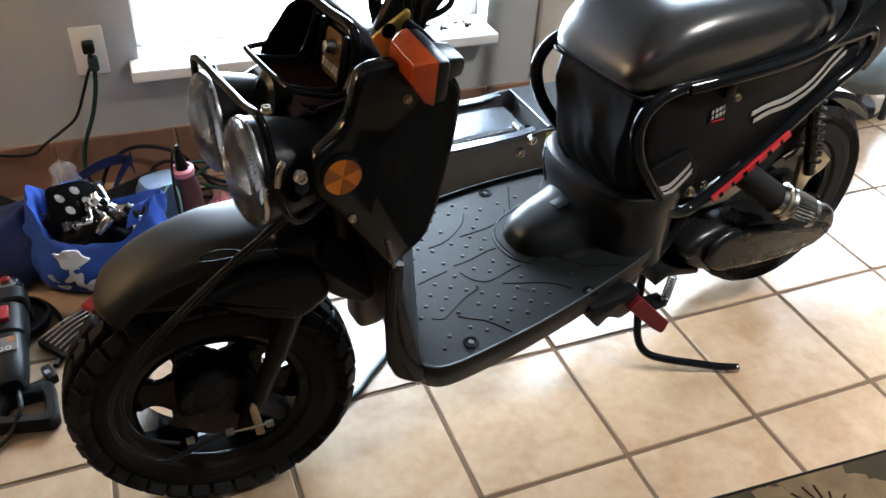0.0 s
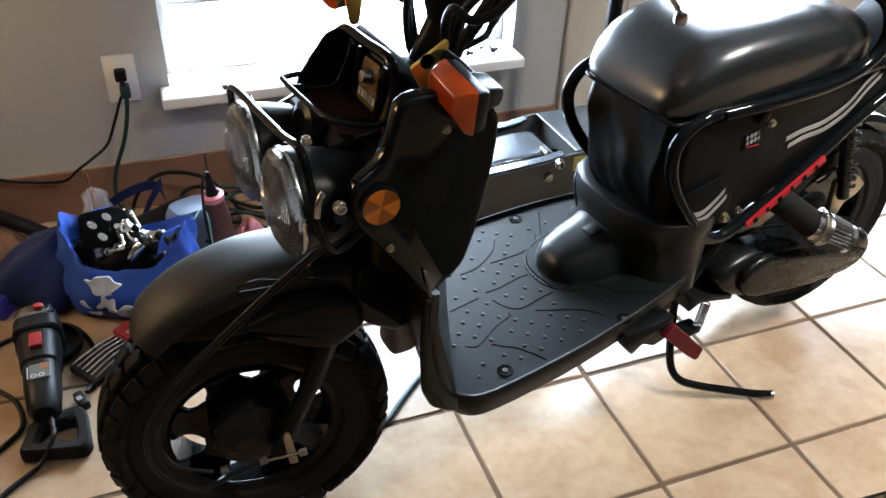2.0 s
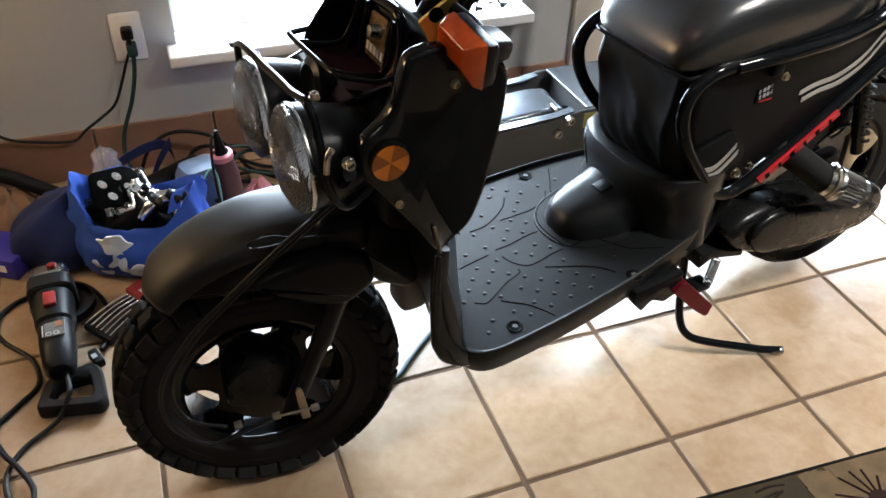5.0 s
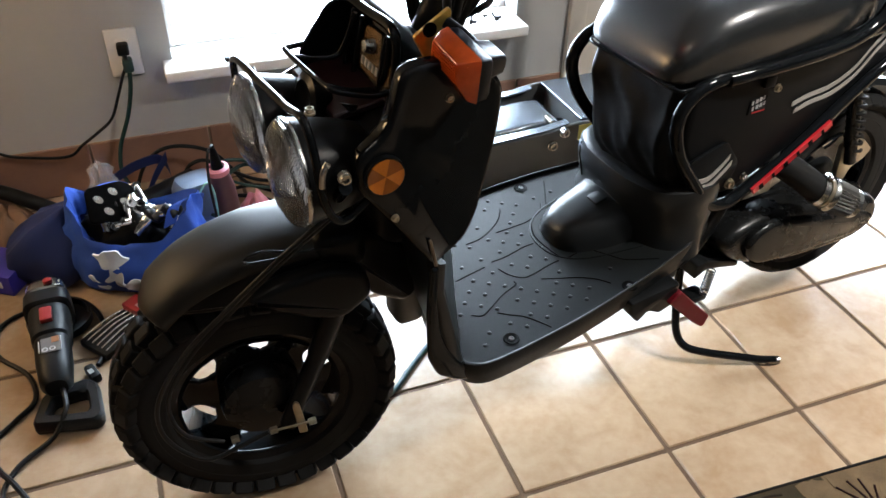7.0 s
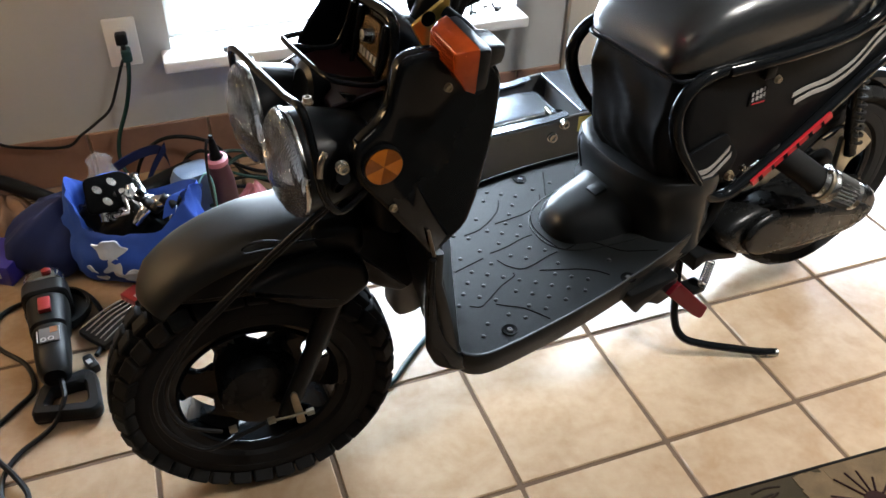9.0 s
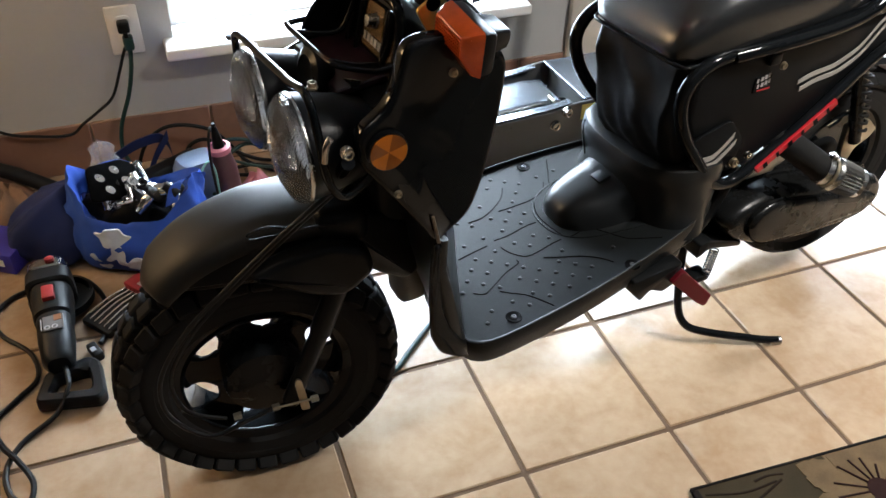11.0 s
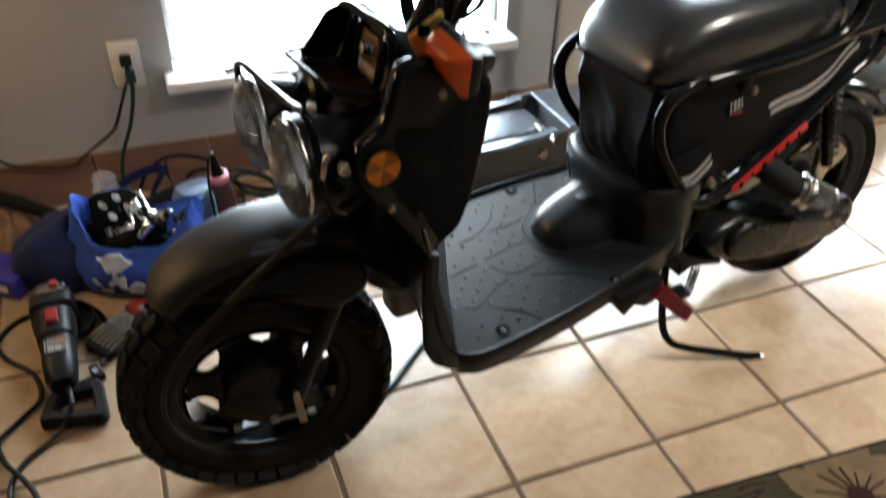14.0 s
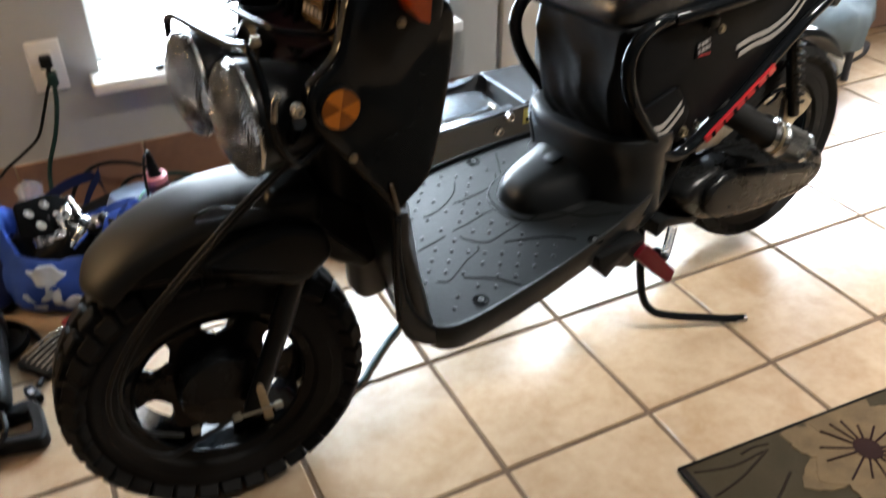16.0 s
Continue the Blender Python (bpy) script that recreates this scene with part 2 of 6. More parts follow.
def glide(pts, n=6, closed=False):
    """Points of a smooth curve through pts."""
    P = [Vector(p) for p in pts]
    k = len(P)
    out = []
    for i in range(k if closed else k - 1):
        a, b, c, d = (P[(i + j) % k] if closed else P[min(max(i + j, 0), k - 1)] for j in (-1, 0, 1, 2))
        for s in range(n):
            t = s / n
            out.append(0.5 * (2 * b + (c - a) * t + (2 * a - 5 * b + 4 * c - d) * t * t + (3 * b - a - 3 * c + d) * t ** 3))
    if not closed:
        out.append(P[-1])
    return out


def tube(bm, pts, r, seg=10, n=6, closed=False, smooth=True, taper=None):
    P = glide(pts, n, closed) if smooth else [Vector(p) for p in pts]
    k = len(P)
    rings, up = [], None
    for i, p in enumerate(P):
        d = (P[(i + 1) % k] - P[i - 1]) if closed else (P[min(i + 1, k - 1)] - P[max(i - 1, 0)])
        d.normalize()
        if up is None:
            up = d.orthogonal().normalized()
        up = (up - d * up.dot(d)).normalized()
        side = d.cross(up)
        rad = r if taper is None else r * (taper[0] + (taper[1] - taper[0]) * i / (k - 1))
        rings.append([bm.verts.new(p + rad * (math.cos(a) * up + math.sin(a) * side)) for a in (2 * math.pi * j / seg for j in range(seg))])
    for i in range(k if closed else k - 1):
        a, b = rings[i], rings[(i + 1) % k]
        off = 0
        if closed and i == k - 1:
            off = min(range(seg), key=lambda o: (a[0].co - b[o].co).length)
        for j in range(seg):
            bm.faces.new((a[j], a[(j + 1) % seg], b[(j + 1 + off) % seg], b[(j + off) % seg]))
    if not closed:
        bm.faces.new(rings[0][::-1])
        bm.faces.new(rings[-1])
    return bm


def tubed(pts, r, **k):
    return tube(bmesh.new(), pts, r, **k)


def axis(p, d):
    """The pose at p whose z points along d."""
    return Matrix.Translation(p) @ Vector(d).to_track_quat("Z", "Y").to_matrix().to_4x4()


def lathe(bm, prof, m=None, seg=32, closed=False):
    """Turn a profile of (radius, height) about z."""
    m = m or Matrix()
    rings = []
    for r, h in prof:
        if r < 1e-6:
            rings.append([bm.verts.new(m @ Vector((0, 0, h)))])
        else:
            rings.append([bm.verts.new(m @ Vector((r * math.cos(2 * math.pi * j / seg), r * math.sin(2 * math.pi * j / seg), h))) for j in range(seg)])
    pairs = list(zip(rings, rings[1:])) + ([(rings[-1], rings[0])] if closed else [])
    for a, b in pairs:
        for j in range(seg):
            q = [a[j % len(a)], a[(j + 1) % len(a)], b[(j + 1) % len(b)], b[j % len(b)]]
            q = list(dict.fromkeys(q))
            if len(q) > 2:
                bm.faces.new(q)
    return bm


def lathed(prof, m=None, seg=32, closed=False):
    return lathe(bmesh.new(), prof, m, seg, closed)


def loft(bm, sections, caps=True, closed=True):
    """Skin a row of sections with the same number of points."""
    rings = [[bm.verts.new(p) for p in s] for s in sections]
    n = len(rings[0])
    for a, b in zip(rings, rings[1:]):
        for j in range(n if closed else n - 1):
            bm.faces.new((a[j], a[(j + 1) % n], b[(j + 1) % n], b[j]))
    if caps and closed:
        bm.faces.new(rings[0][::-1])
        bm.faces.new(rings[-1])
    return bm


def lofted(sections, caps=True, closed=True):
    return loft(bmesh.new(), sections, caps, closed)


def prism(bm, outline, y0, y1, bev=0.0, seg=2, plane="xz"):
    """Push an outline of (a, b) through from y0 to y1 along the third direction."""
    put = {"xz": lambda a, b, c: (a, c, b), "xy": lambda a, b, c: (a, b, c), "yz": lambda a, b, c: (c, a, b)}[plane]
    lo = [bm.verts.new(put(a, b, y0)) for a, b in outline]
    hi = [bm.verts.new(put(a, b, y1)) for a, b in outline]
    n = len(lo)
    fs = [bm.faces.new(lo[::-1]), bm.faces.new(hi)]
    fs += [bm.faces.new((lo[i], lo[(i + 1) % n], hi[(i + 1) % n], hi[i])) for i in range(n)]
    bmesh.ops.recalc_face_normals(bm, faces=fs)
    if bev:
        es = {e for f in fs[:2] for e in f.edges}
        bmesh.ops.bevel(bm, geom=list(es), offset=bev, segments=seg, affect="EDGES", profile=0.5)
    return bm


def prismed(outline, y0, y1, bev=0.0, seg=2, plane="xz"):
    return prism(bmesh.new(), outline, y0, y1, bev, seg, plane)


def rounded(pts, r, n=4):
    """The outline with its corners rounded by about r."""
    P = [Vector(p) for p in pts]
    out = []
    for i, p in enumerate(P):
        a, b = P[i - 1] - p, P[(i + 1) % len(P)] - p
        q = min(r, a.length * 0.48, b.length * 0.48)
        s, e = p + a.normalized() * q, p + b.normalized() * q
        for k in range(n + 1):
            t = k / n
            out.append(tuple((1 - t) ** 2 * s + 2 * t * (1 - t) * p + t * t * e))
    return out


def oval(cx, cy, rx, ry, n=28, power=2.0, z=0.0):
    out = []
    for k in range(n):
        a = 2 * math.pi * k / n
        c, s = math.cos(a), math.sin(a)
        out.append((cx + rx * math.copysign(abs(c) ** (2 / power), c), cy + ry * math.copysign(abs(s) ** (2 / power), s), z))
    return out


def bolt(name, parent, p, d, r, mat, h=0.006, seg=6, label=""):
    return part(name, lathed([(0, 0), (r * 1.25, 0), (r * 1.25, h * 0.3), (r, h * 0.35), (r, h), (r * 0.6, h), (r * 0.5, h * 0.7), (0, h * 0.7)], axis(p, d), seg if seg > 6 else 12), mat, parent, label, sharp=30)


# ---- the room ----
T = 0.305
WY = 0.97                        # face of the window wall
X0, X1, Y0, H = -3.6, 4.6, -5.0, 2.6
floor = part("floor", boxed(X0 - 0.15, X1 + 0.15, Y0 - 0.15, WY + 0.15, -0.12, -0.003), GROUT)
tagged(floor, "beige ceramic tile floor with brown grout lines", "floor", kind="structure")


def wall(name, bm, mat, label):
    return tagged(part(name, bm, mat), label, "wall", kind="structure")


WX0, WX1, WZ0, WZ1 = -0.727, 0.233, 0.326, 1.16      # the window's opening
WX2, WX3 = 1.80, 2.85                                # the second window, past the door
bm = bmesh.new()
for a in ((X0, WX0, 0, H), (WX1, 0.46, 0, H), (1.53, WX2, 0, H), (0.46, 1.53, 2.03, H), (WX3, X1, 0, H), (WX0, WX1, 0, WZ0), (WX0, WX1, WZ1, H), (WX2, WX3, 0, WZ0), (WX2, WX3, WZ1, H)):
    box(bm, a[0], a[1], WY, WY + 0.14, a[2], a[3])
bmesh.ops.remove_doubles(bm, verts=bm.verts[:], dist=1e-5)
wall("wall_north", bm, WALL, "grey-beige painted wall with a low window")
# closing walls out of view, kept dark to cut bounce and reflections
wall("wall_south", boxed(X0, X1, Y0 - 0.14, Y0, 0, H), DIM, "unseen closing wall, darkened to cut bounce light")
wall("wall_west", boxed(X0 - 0.14, X0, Y0 - 0.14, WY + 0.14, 0, H), DIM, "unseen side wall, darkened to cut bounce light")
wall("wall_east", boxed(X1, X1 + 0.14, Y0 - 0.14, WY + 0.14, 0, H), DIM, "unseen side wall, darkened to cut bounce light")
tagged(part("ceiling", boxed(X0 - 0.14, X1 + 0.14, Y0 - 0.14, WY + 0.14, H, H + 0.1), CEIL), "plain unseen ceiling, greyed to cut bounce light", "ceiling", kind="structure")

# windows
GLAZE, _n, _l, _b = nodes_of("window_glass")
_fr, _mx, _cl, _gl = _n.new("ShaderNodeLayerWeight"), _n.new("ShaderNodeMixShader"), _n.new("ShaderNodeBsdfTransparent"), _n.new("ShaderNodeBsdfGlossy")
_pw, _ma = _n.new("ShaderNodeMath"), _n.new("ShaderNodeMath")
_pw.operation, _pw.inputs[1].default_value = "POWER", 5.0
_ma.operation, _ma.inputs[1].default_value, _ma.inputs[2].default_value = "MULTIPLY_ADD", 0.9, 0.04
_l.new(_fr.outputs["Facing"], _pw.inputs[0])
_l.new(_pw.outputs[0], _ma.inputs[0])
_gl.inputs["Roughness"].default_value = 0.02
_l.new(_ma.outputs[0], _mx.inputs[0])
_l.new(_cl.outputs[0], _mx.inputs[1])
_l.new(_gl.outputs[0], _mx.inputs[2])
_l.new(_mx.outputs[0], _n["Material Output"].inputs[0])


def window(name, a, b, label):
    win = tagged(new(name), label, "window", kind="structure")
    fr = bmesh.new()
    for q in ((a, a + 0.018, WZ0, WZ1), (b - 0.018, b, WZ0, WZ1), (a + 0.018, b - 0.018, WZ0, WZ0 + 0.02), (a + 0.018, b - 0.018, WZ1 - 0.03, WZ1)):
        box(fr, q[0], q[1], WY + 0.08, WY + 0.12, q[2], q[3], 0.004)
    part("window_frame", fr, WHITE, win)
    part("meeting_rail", boxed(a + 0.019, b - 0.019, WY + 0.085, WY + 0.115, 0.514, 0.528, 0.004), WHITE, win)
    pane = part("pane", boxed(a + 0.019, b - 0.019, WY + 0.098, WY + 0.102, WZ0 + 0.021, WZ1 - 0.031), GLAZE, win)
    pane.visible_shadow = False
    part("window_sill", boxed(a - 0.026, b + 0.006, WY - 0.08, WY + 0.079, WZ0 - 0.016, WZ0 + 0.014, 0.006, 3), WHITE, win, "thick white painted sill")


window("window_1", WX0, WX1, "white-framed low window, overexposed by daylight")
window("window_2", WX2, WX3, "white-framed low window past the door")
tagged(part("backdrop", boxed(-3.4, 5.2, 2.6, 2.62, -0.6, 3.6), OUTSIDE), "bright overcast daylight outside the windows", "sky", kind="structure")

area_lamp("window_daylight", look(((WX2 + WX3) / 2, WY + 0.13, 0.75), (1.6, -1.0, 0.4)), 1.0, 0.8, 34, (0.95, 0.98, 1.0))

# ceiling lamp behind the camera
for x, y, w in ((-1.9, -0.5, 1.2), (1.15, -1.1, 40)):
    lamp = thing("ceiling_lamp", pose(x, y, H), "warm dome lamp on the ceiling", "lamp", "ceiling lamps")
    part("lamp_base", lathed([(0, 0), (0.09, 0), (0.09, -0.02), (0, -0.02)]), WHITE, lamp)
    part("shade", lathed([(0.0, -0.10), (0.07, -0.092), (0.12, -0.06), (0.14, -0.022), (0.13, -0.021), (0.0, -0.021)]), glow("warm_lamp_glass", (1.0, 0.66, 0.36), 6.0 if x < 0 else 18.0), lamp)
    ob = area_lamp("lamp_light", look((x, y, H - 0.12), (x, y, 0)), 0.25, 0.25, w, (1.0, 0.92, 0.79))
    ob.data.spread = radians(112)

# warm lamp by the wall, at the end of the room
floor_lamp = thing("floor_lamp", pose(-1.85, 0.66, 0), "floor lamp with a warm glowing shade by the wall", "lamp")
part("pole", tubed([(0, 0, 0.02), (0, 0, 1.0)], 0.012, smooth=False), BLACKP, floor_lamp)
part("foot", lathed([(0, 0), (0.12, 0), (0.12, 0.015), (0.02, 0.03), (0, 0.03)], None, 28), BLACKP, floor_lamp)
part("shade", lathed([(0.135, 0.92), (0.095, 1.16), (0.092, 1.16), (0.132, 0.92)], None, 32, True), glow("warm_lamp_shade", (1.0, 0.62, 0.28), 22.0), floor_lamp)
data = bpy.data.lights.new("floor_lamp_light", "POINT")
data.energy, data.color, data.shadow_soft_size = 2.2, (1.0, 0.74, 0.46), 0.08
ob = new("floor_lamp_light", data)
ob.location = (-1.85, 0.66, 1.21)

# door in the window wall
door = tagged(new("door_1"), "closed cream painted door with plain casing", "door", kind="structure")
slab = bmesh.new()
for a in ((0.463, 0.51, 0.006, 2.027), (1.48, 1.527, 0.006, 2.027), (0.51, 1.48, 0.006, 0.74), (0.51, 1.48, 1.96, 2.027)):
    box(slab, a[0], a[1], WY + 0.004, WY + 0.044, a[2], a[3])
part("door_panel", slab, DOORP, door)
lite = part("pane", boxed(0.512, 1.478, WY + 0.02, WY + 0.026, 0.742, 1.958), GLAZE, door)
lite.visible_shadow = False
for a in ((0.60, 1.39, 0.18, 0.66),):
    part("raised_panel", boxed(a[0], a[1], WY - 0.003, WY + 0.003, a[2], a[3], 0.003, 1), DOORP, door)
for a in ((0.40, 0.457, 0.0, 2.12), (1.533, 1.61, 0.0, 2.12)):
    part("casing", boxed(a[0], a[1], WY - 0.022, WY - 0.001, a[2], a[3], 0.005), DOORP, door)
part("casing", boxed(0.457, 1.533, WY - 0.022, WY - 0.001, 2.035, 2.12, 0.005), DOORP, door)

# skirting of terracotta tiles
skirt = tagged(new("baseboard"), "terracotta tile skirting with thin mortar joints", "skirting", kind="structure")
part("mortar", boxed(X0, 0.398, WY - 0.006, WY - 0.001, 0, 0.140), pbr("pale_mortar", (0.40, 0.31, 0.22), 0.9), skirt)
part("mortar", boxed(1.612, X1, WY - 0.006, WY - 0.001, 0, 0.140), bpy.data.materials["pale_mortar"], skirt)
base_tile = finish("base_tile", boxed(-0.150, 0.150, -0.004, 0.004, 0.002, 0.143, 0.003, 1), TERRA)
for i in range(-10, 18):
    x = -0.669 - 0.1525 + 0.305 * (i + 1)
    if X0 + 0.15 < x < 0.20 or x > 1.765 and x < X1 - 0.15:
        ob = new("base_tile", base_tile)
        ob.parent, ob.location = skirt, (x, WY - 0.010, 0)

cut_tile = new("base_tile", finish("base_tile_cut", boxed(-0.074, 0.072, -0.004, 0.004, 0.002, 0.143, 0.003, 1), TERRA))
cut_tile.parent, cut_tile.location = skirt, (0.323, WY - 0.010, 0)

# outlet
outlet = thing("wall_outlet", pose(-0.8375, WY, 0.376), "white double power outlet with two cords plugged in", "outlet")
part("cover_plate", boxed(-0.0385, 0.0385, -0.008, -0.001, -0.062, 0.062, 0.005, 3), PLATE, outlet)
for z in (0.022, -0.022):
    part("socket", prismed(rounded([(-0.018, z - 0.016), (0.018, z - 0.016), (0.018, z + 0.016), (-0.018, z + 0.016)], 0.012), -0.0105, -0.0075, 0.001), PLATE, outlet)
plug = thing("power_plug", pose(-0.838, WY - 0.012, 0.394), "black moulded plug in the outlet", "plug")
part("plug_body", boxed(-0.014, 0.014, -0.032, -0.001, -0.013, 0.015, 0.006, 3), BLACKC, plug)
part("strain_relief", tubed([(0, -0.020, -0.010), (0.002, -0.024, -0.028), (0.003, -0.024, -0.040)], 0.006), BLACKC, plug)
plug2 = thing("power_plug", pose(-0.834, WY - 0.012, 0.356), "green moulded plug of an extension cord", "plug")
part("plug_body", boxed(-0.012, 0.012, -0.036, -0.001, -0.018, 0.014, 0.006, 3), GREENC, plug2)


# ---- the scooter ----
# in its own frame x runs from the nose to the tail, y to its far side
scooter = thing("motor_scooter", pose(-0.716, -0.1035, 0, 0, 0, 8.0), "black stripped-down motor scooter with fat knobbly tyres on its stand", "scooter")
R = 0.230


def tyre_bm(width=0.056, r=R):
    prof = []
    for k in range(15):
        a = -1.45 + 2.9 * k / 14
        prof.append((r - 0.0100 - 0.040 * (1 - math.cos(a)) ** 0.9 * 1.05, width * math.sin(a) / math.sin(1.45)))
    prof = [(0.140, -width * 0.72), (0.150, -width * 0.93)] + prof + [(0.150, width * 0.93), (0.140, width * 0.72)]
    bm = lathed(prof, axis((0, 0, 0), (0, 1, 0)), 48, True)
    return bm


BLOCK = finish("tread_block", boxed(-0.0165, 0.0165, -0.0138, 0.0138, -0.014, 0.0112, 0.003, 1), RUBBER)


WORN = finish("tread_block", boxed(-0.0215, 0.0215, -0.0145, 0.0145, -0.014, 0.0098, 0.003, 1), RUBBER)


def wheel(name, m, label, block):
    w = part(name, lathed([(0.130, -0.040), (0.146, -0.046), (0.152, -0.040), (0.146, -0.034), (0.140, -0.020), (0.134, 0.0), (0.140, 0.020), (0.144, 0.034), (0.152, 0.040), (0.146, 0.046), (0.132, 0.040), (0.128, 0.010), (0.128, -0.010)], axis((0, 0, 0), (0, 1, 0)), 48, True), BLACKG, scooter, label, m)
    part("tyre", tyre_bm(), RUBBER, w, "knobbly black tyre")
    n = 34
    for k in range(n):
        for row, (y, tilt) in enumerate(((-0.049, 0.75), (-0.017, 0.05), (0.017, -0.05), (0.049, -0.75))):
            a = 2 * math.pi * (k + (0.5 if row in (0, 2) else 0)) / n
            top = R if row in (1, 2) else R - 0.0115
            ob = new("tread_block", block)
            ob.parent = w
            ob.matrix_basis = Matrix.Rotation(a, 4, "Y") @ Matrix.Translation((0, y, top - 0.010)) @ Matrix.Rotation(tilt, 4, "X")
    for y in (-0.0475, -0.0525):
        r = 0.158 if y > -0.05 else 0.172
        part("sidewall_ring", lathed([(r - 0.003, y - 0.0002), (r, y - 0.0028), (r + 0.003, y - 0.0002), (r, y + 0.002)], axis((0, 0, 0), (0, 1, 0)), 48, True), RUBBER, w)
    part("rim_lip", lathed([(0.126, -0.0405), (0.1285, -0.044), (0.131, -0.0405), (0.1285, -0.037)], axis((0, 0, 0), (0, 1, 0)), 48, True), BLACKG, w)
    disc = bmesh.new()
    n = 6
    for k in range(n):
        a = 2 * math.pi * k / n + radians(52)
        out = rounded([(0.050, -0.034), (0.072, -0.042), (0.084, -0.030), (0.096, -0.028), (0.104, -0.034), (0.122, -0.043), (0.130, 0.0), (0.122, 0.040), (0.110, 0.029), (0.094, 0.026), (0.080, 0.034), (0.070, 0.043), (0.050, 0.034)], 0.010, 3)
        c, s = math.cos(a), math.sin(a)
        prism(disc, [(c * x - s * z, s * x + c * z) for x, z in out], -0.014, -0.006, 0.002, 1)
    part("spokes", disc, BLACKG, w)
    part("hub", lathed([(0, -0.050), (0.022, -0.050), (0.026, -0.030), (0.050, -0.026), (0.062, -0.016), (0.062, -0.004), (0.036, 0.004), (0.028, 0.05), (0, 0.05)], axis((0, 0, 0), (0, 1, 0)), 32), BLACKP, w)
    return w


STEER = Matrix.Translation((0.05, 0, 0)) @ Matrix.Rotation(radians(-10), 4, "Z") @ Matrix.Translation((-0.05, 0, 0))
fw = wheel("front_wheel", STEER @ Matrix.Translation((0.0, 0.0, R)), "black pressed-steel front wheel", BLOCK)
wheel("rear_wheel", pose(1.270, 0.0, 0.272), "black pressed-steel rear wheel", WORN)
# front drum brake and its arm
part("brake_drum", lathed([(0, -0.066), (0.03, -0.066), (0.062, -0.056), (0.066, -0.04), (0.066, -0.02), (0, -0.02)], axis((0, 0, 0), (0, 1, 0)), 28), ENGINE, fw)
part("brake_arm", prismed(rounded([(-0.004, -0.014), (0.010, -0.014), (0.006, 0.02), (0.001, 0.055), (-0.006, 0.060), (-0.010, 0.050)], 0.004), -0.004, 0.001, 0.001), BRASSY, fw, "zinc-plated brake arm", Matrix.Translation((0.052, -0.098, -0.020)))
part("brake_rod", tubed([(0.005, -0.104, -0.010), (0.04, -0.104, -0.010), (0.076, -0.104, -0.008)], 0.0020), BRASSY, fw, "zinc-plated threaded rod")
for x in (-0.052, 0.008, 0.070):
    part("nut", lathed([(0, -0.006), (0.0062, -0.006), (0.0062, 0.006), (0, 0.006)], axis((x, -0.104, -0.009), (1, 0.1, 0)), 6), BRASSY, fw)

# fork, mudguard and valance
for s in (-1, 1):
    part("fork_leg", tube(tubed([(0.150, s * 0.083, 0.50), (0.092, s * 0.083, 0.345)], 0.017, smooth=False), [(0.092, s * 0.083, 0.345), (0.034, s * 0.083, 0.205)], 0.0145, smooth=False), BLACKP, scooter, m=STEER)
sec = []
path = glide([(-0.150, 0.446), (-0.143, 0.460), (-0.124, 0.480), (-0.088, 0.508), (-0.034, 0.534), (0.03, 0.551), (0.12, 0.556)], 4)
for i, p in enumerate(path):
    a, b = path[max(i - 1, 0)], path[min(i + 1, len(path) - 1)]
    d = (b - a).normalized()
    nx, nz = -d.y, d.x
    hw = 0.074 * min(1.0, 0.50 + 0.10 * i)
    ring = []
    for inner in (0, 1):
        ks = range(13) if not inner else range(12, -1, -1)
        for k in ks:
            q = -1 + 2 * k / 12
            drop = 0.030 * abs(q) ** 2.4 + 0.004 * inner
            ring.append((p.x - nx * drop, hw * math.sin(q * 1.5) / math.sin(1.5) * (1 - 0.03 * inner), p.y - nz * drop))
    sec.append(ring)
part("front_mudguard", lofted(sec), FENDER, scooter, "satin black front mudguard", STEER, 50)
for s in (-1, 1):
    out = rounded([(-0.108, 0.468), (-0.07, 0.496), (-0.02, 0.518), (0.04, 0.530), (0.10, 0.530), (0.16, 0.505), (0.178, 0.45), (0.13, 0.418), (0.02, 0.455), (-0.06, 0.458)], 0.02)
    part("fork_valance", prismed(out, s * 0.058, s * 0.072, 0.006, 3), BLACKP, scooter, m=STEER)
    out = rounded([(-0.005, 0.488), (0.05, 0.512), (0.12, 0.524), (0.170, 0.505), (0.180, 0.462), (0.135, 0.424), (0.085, 0.436), (0.03, 0.468)], 0.016)
    part("fork_cover", prismed(out, s * 0.070, s * 0.105, 0.012, 3), BLACKP, scooter, m=STEER)
part("mudguard_tail", prismed(rounded([(0.10, 0.55), (0.19, 0.53), (0.262, 0.47), (0.262, 0.410), (0.250, 0.385), (0.230, 0.380), (0.185, 0.410), (0.13, 0.47)], 0.015), -0.078, 0.03, 0.012, 3), BLACKP, scooter)
part("fork_crown", boxed(0.10, 0.18, -0.078, 0.078, 0.49, 0.56, 0.022, 4), BLACKP, scooter, m=STEER)
part("brake_cable", tubed([(0.16, -0.11, 0.65), (0.06, -0.115, 0.575), (-0.03, -0.110, 0.49), (-0.100, -0.098, 0.41), (-0.150, -0.092, 0.32), (-0.150, -0.092, 0.24), (-0.10, -0.10, 0.185), (-0.04, -0.104, 0.205), (0.0, -0.104, 0.22)], 0.0036), BLACKC, scooter, m=STEER)
part("speedometer_cable", tubed([(0.16, -0.105, 0.64), (0.07, -0.108, 0.570), (-0.02, -0.104, 0.485), (-0.090, -0.094, 0.405), (-0.135, -0.090, 0.32), (-0.125, -0.088, 0.24), (-0.07, -0.085, 0.20)], 0.0034), BLACKC, scooter, m=STEER)
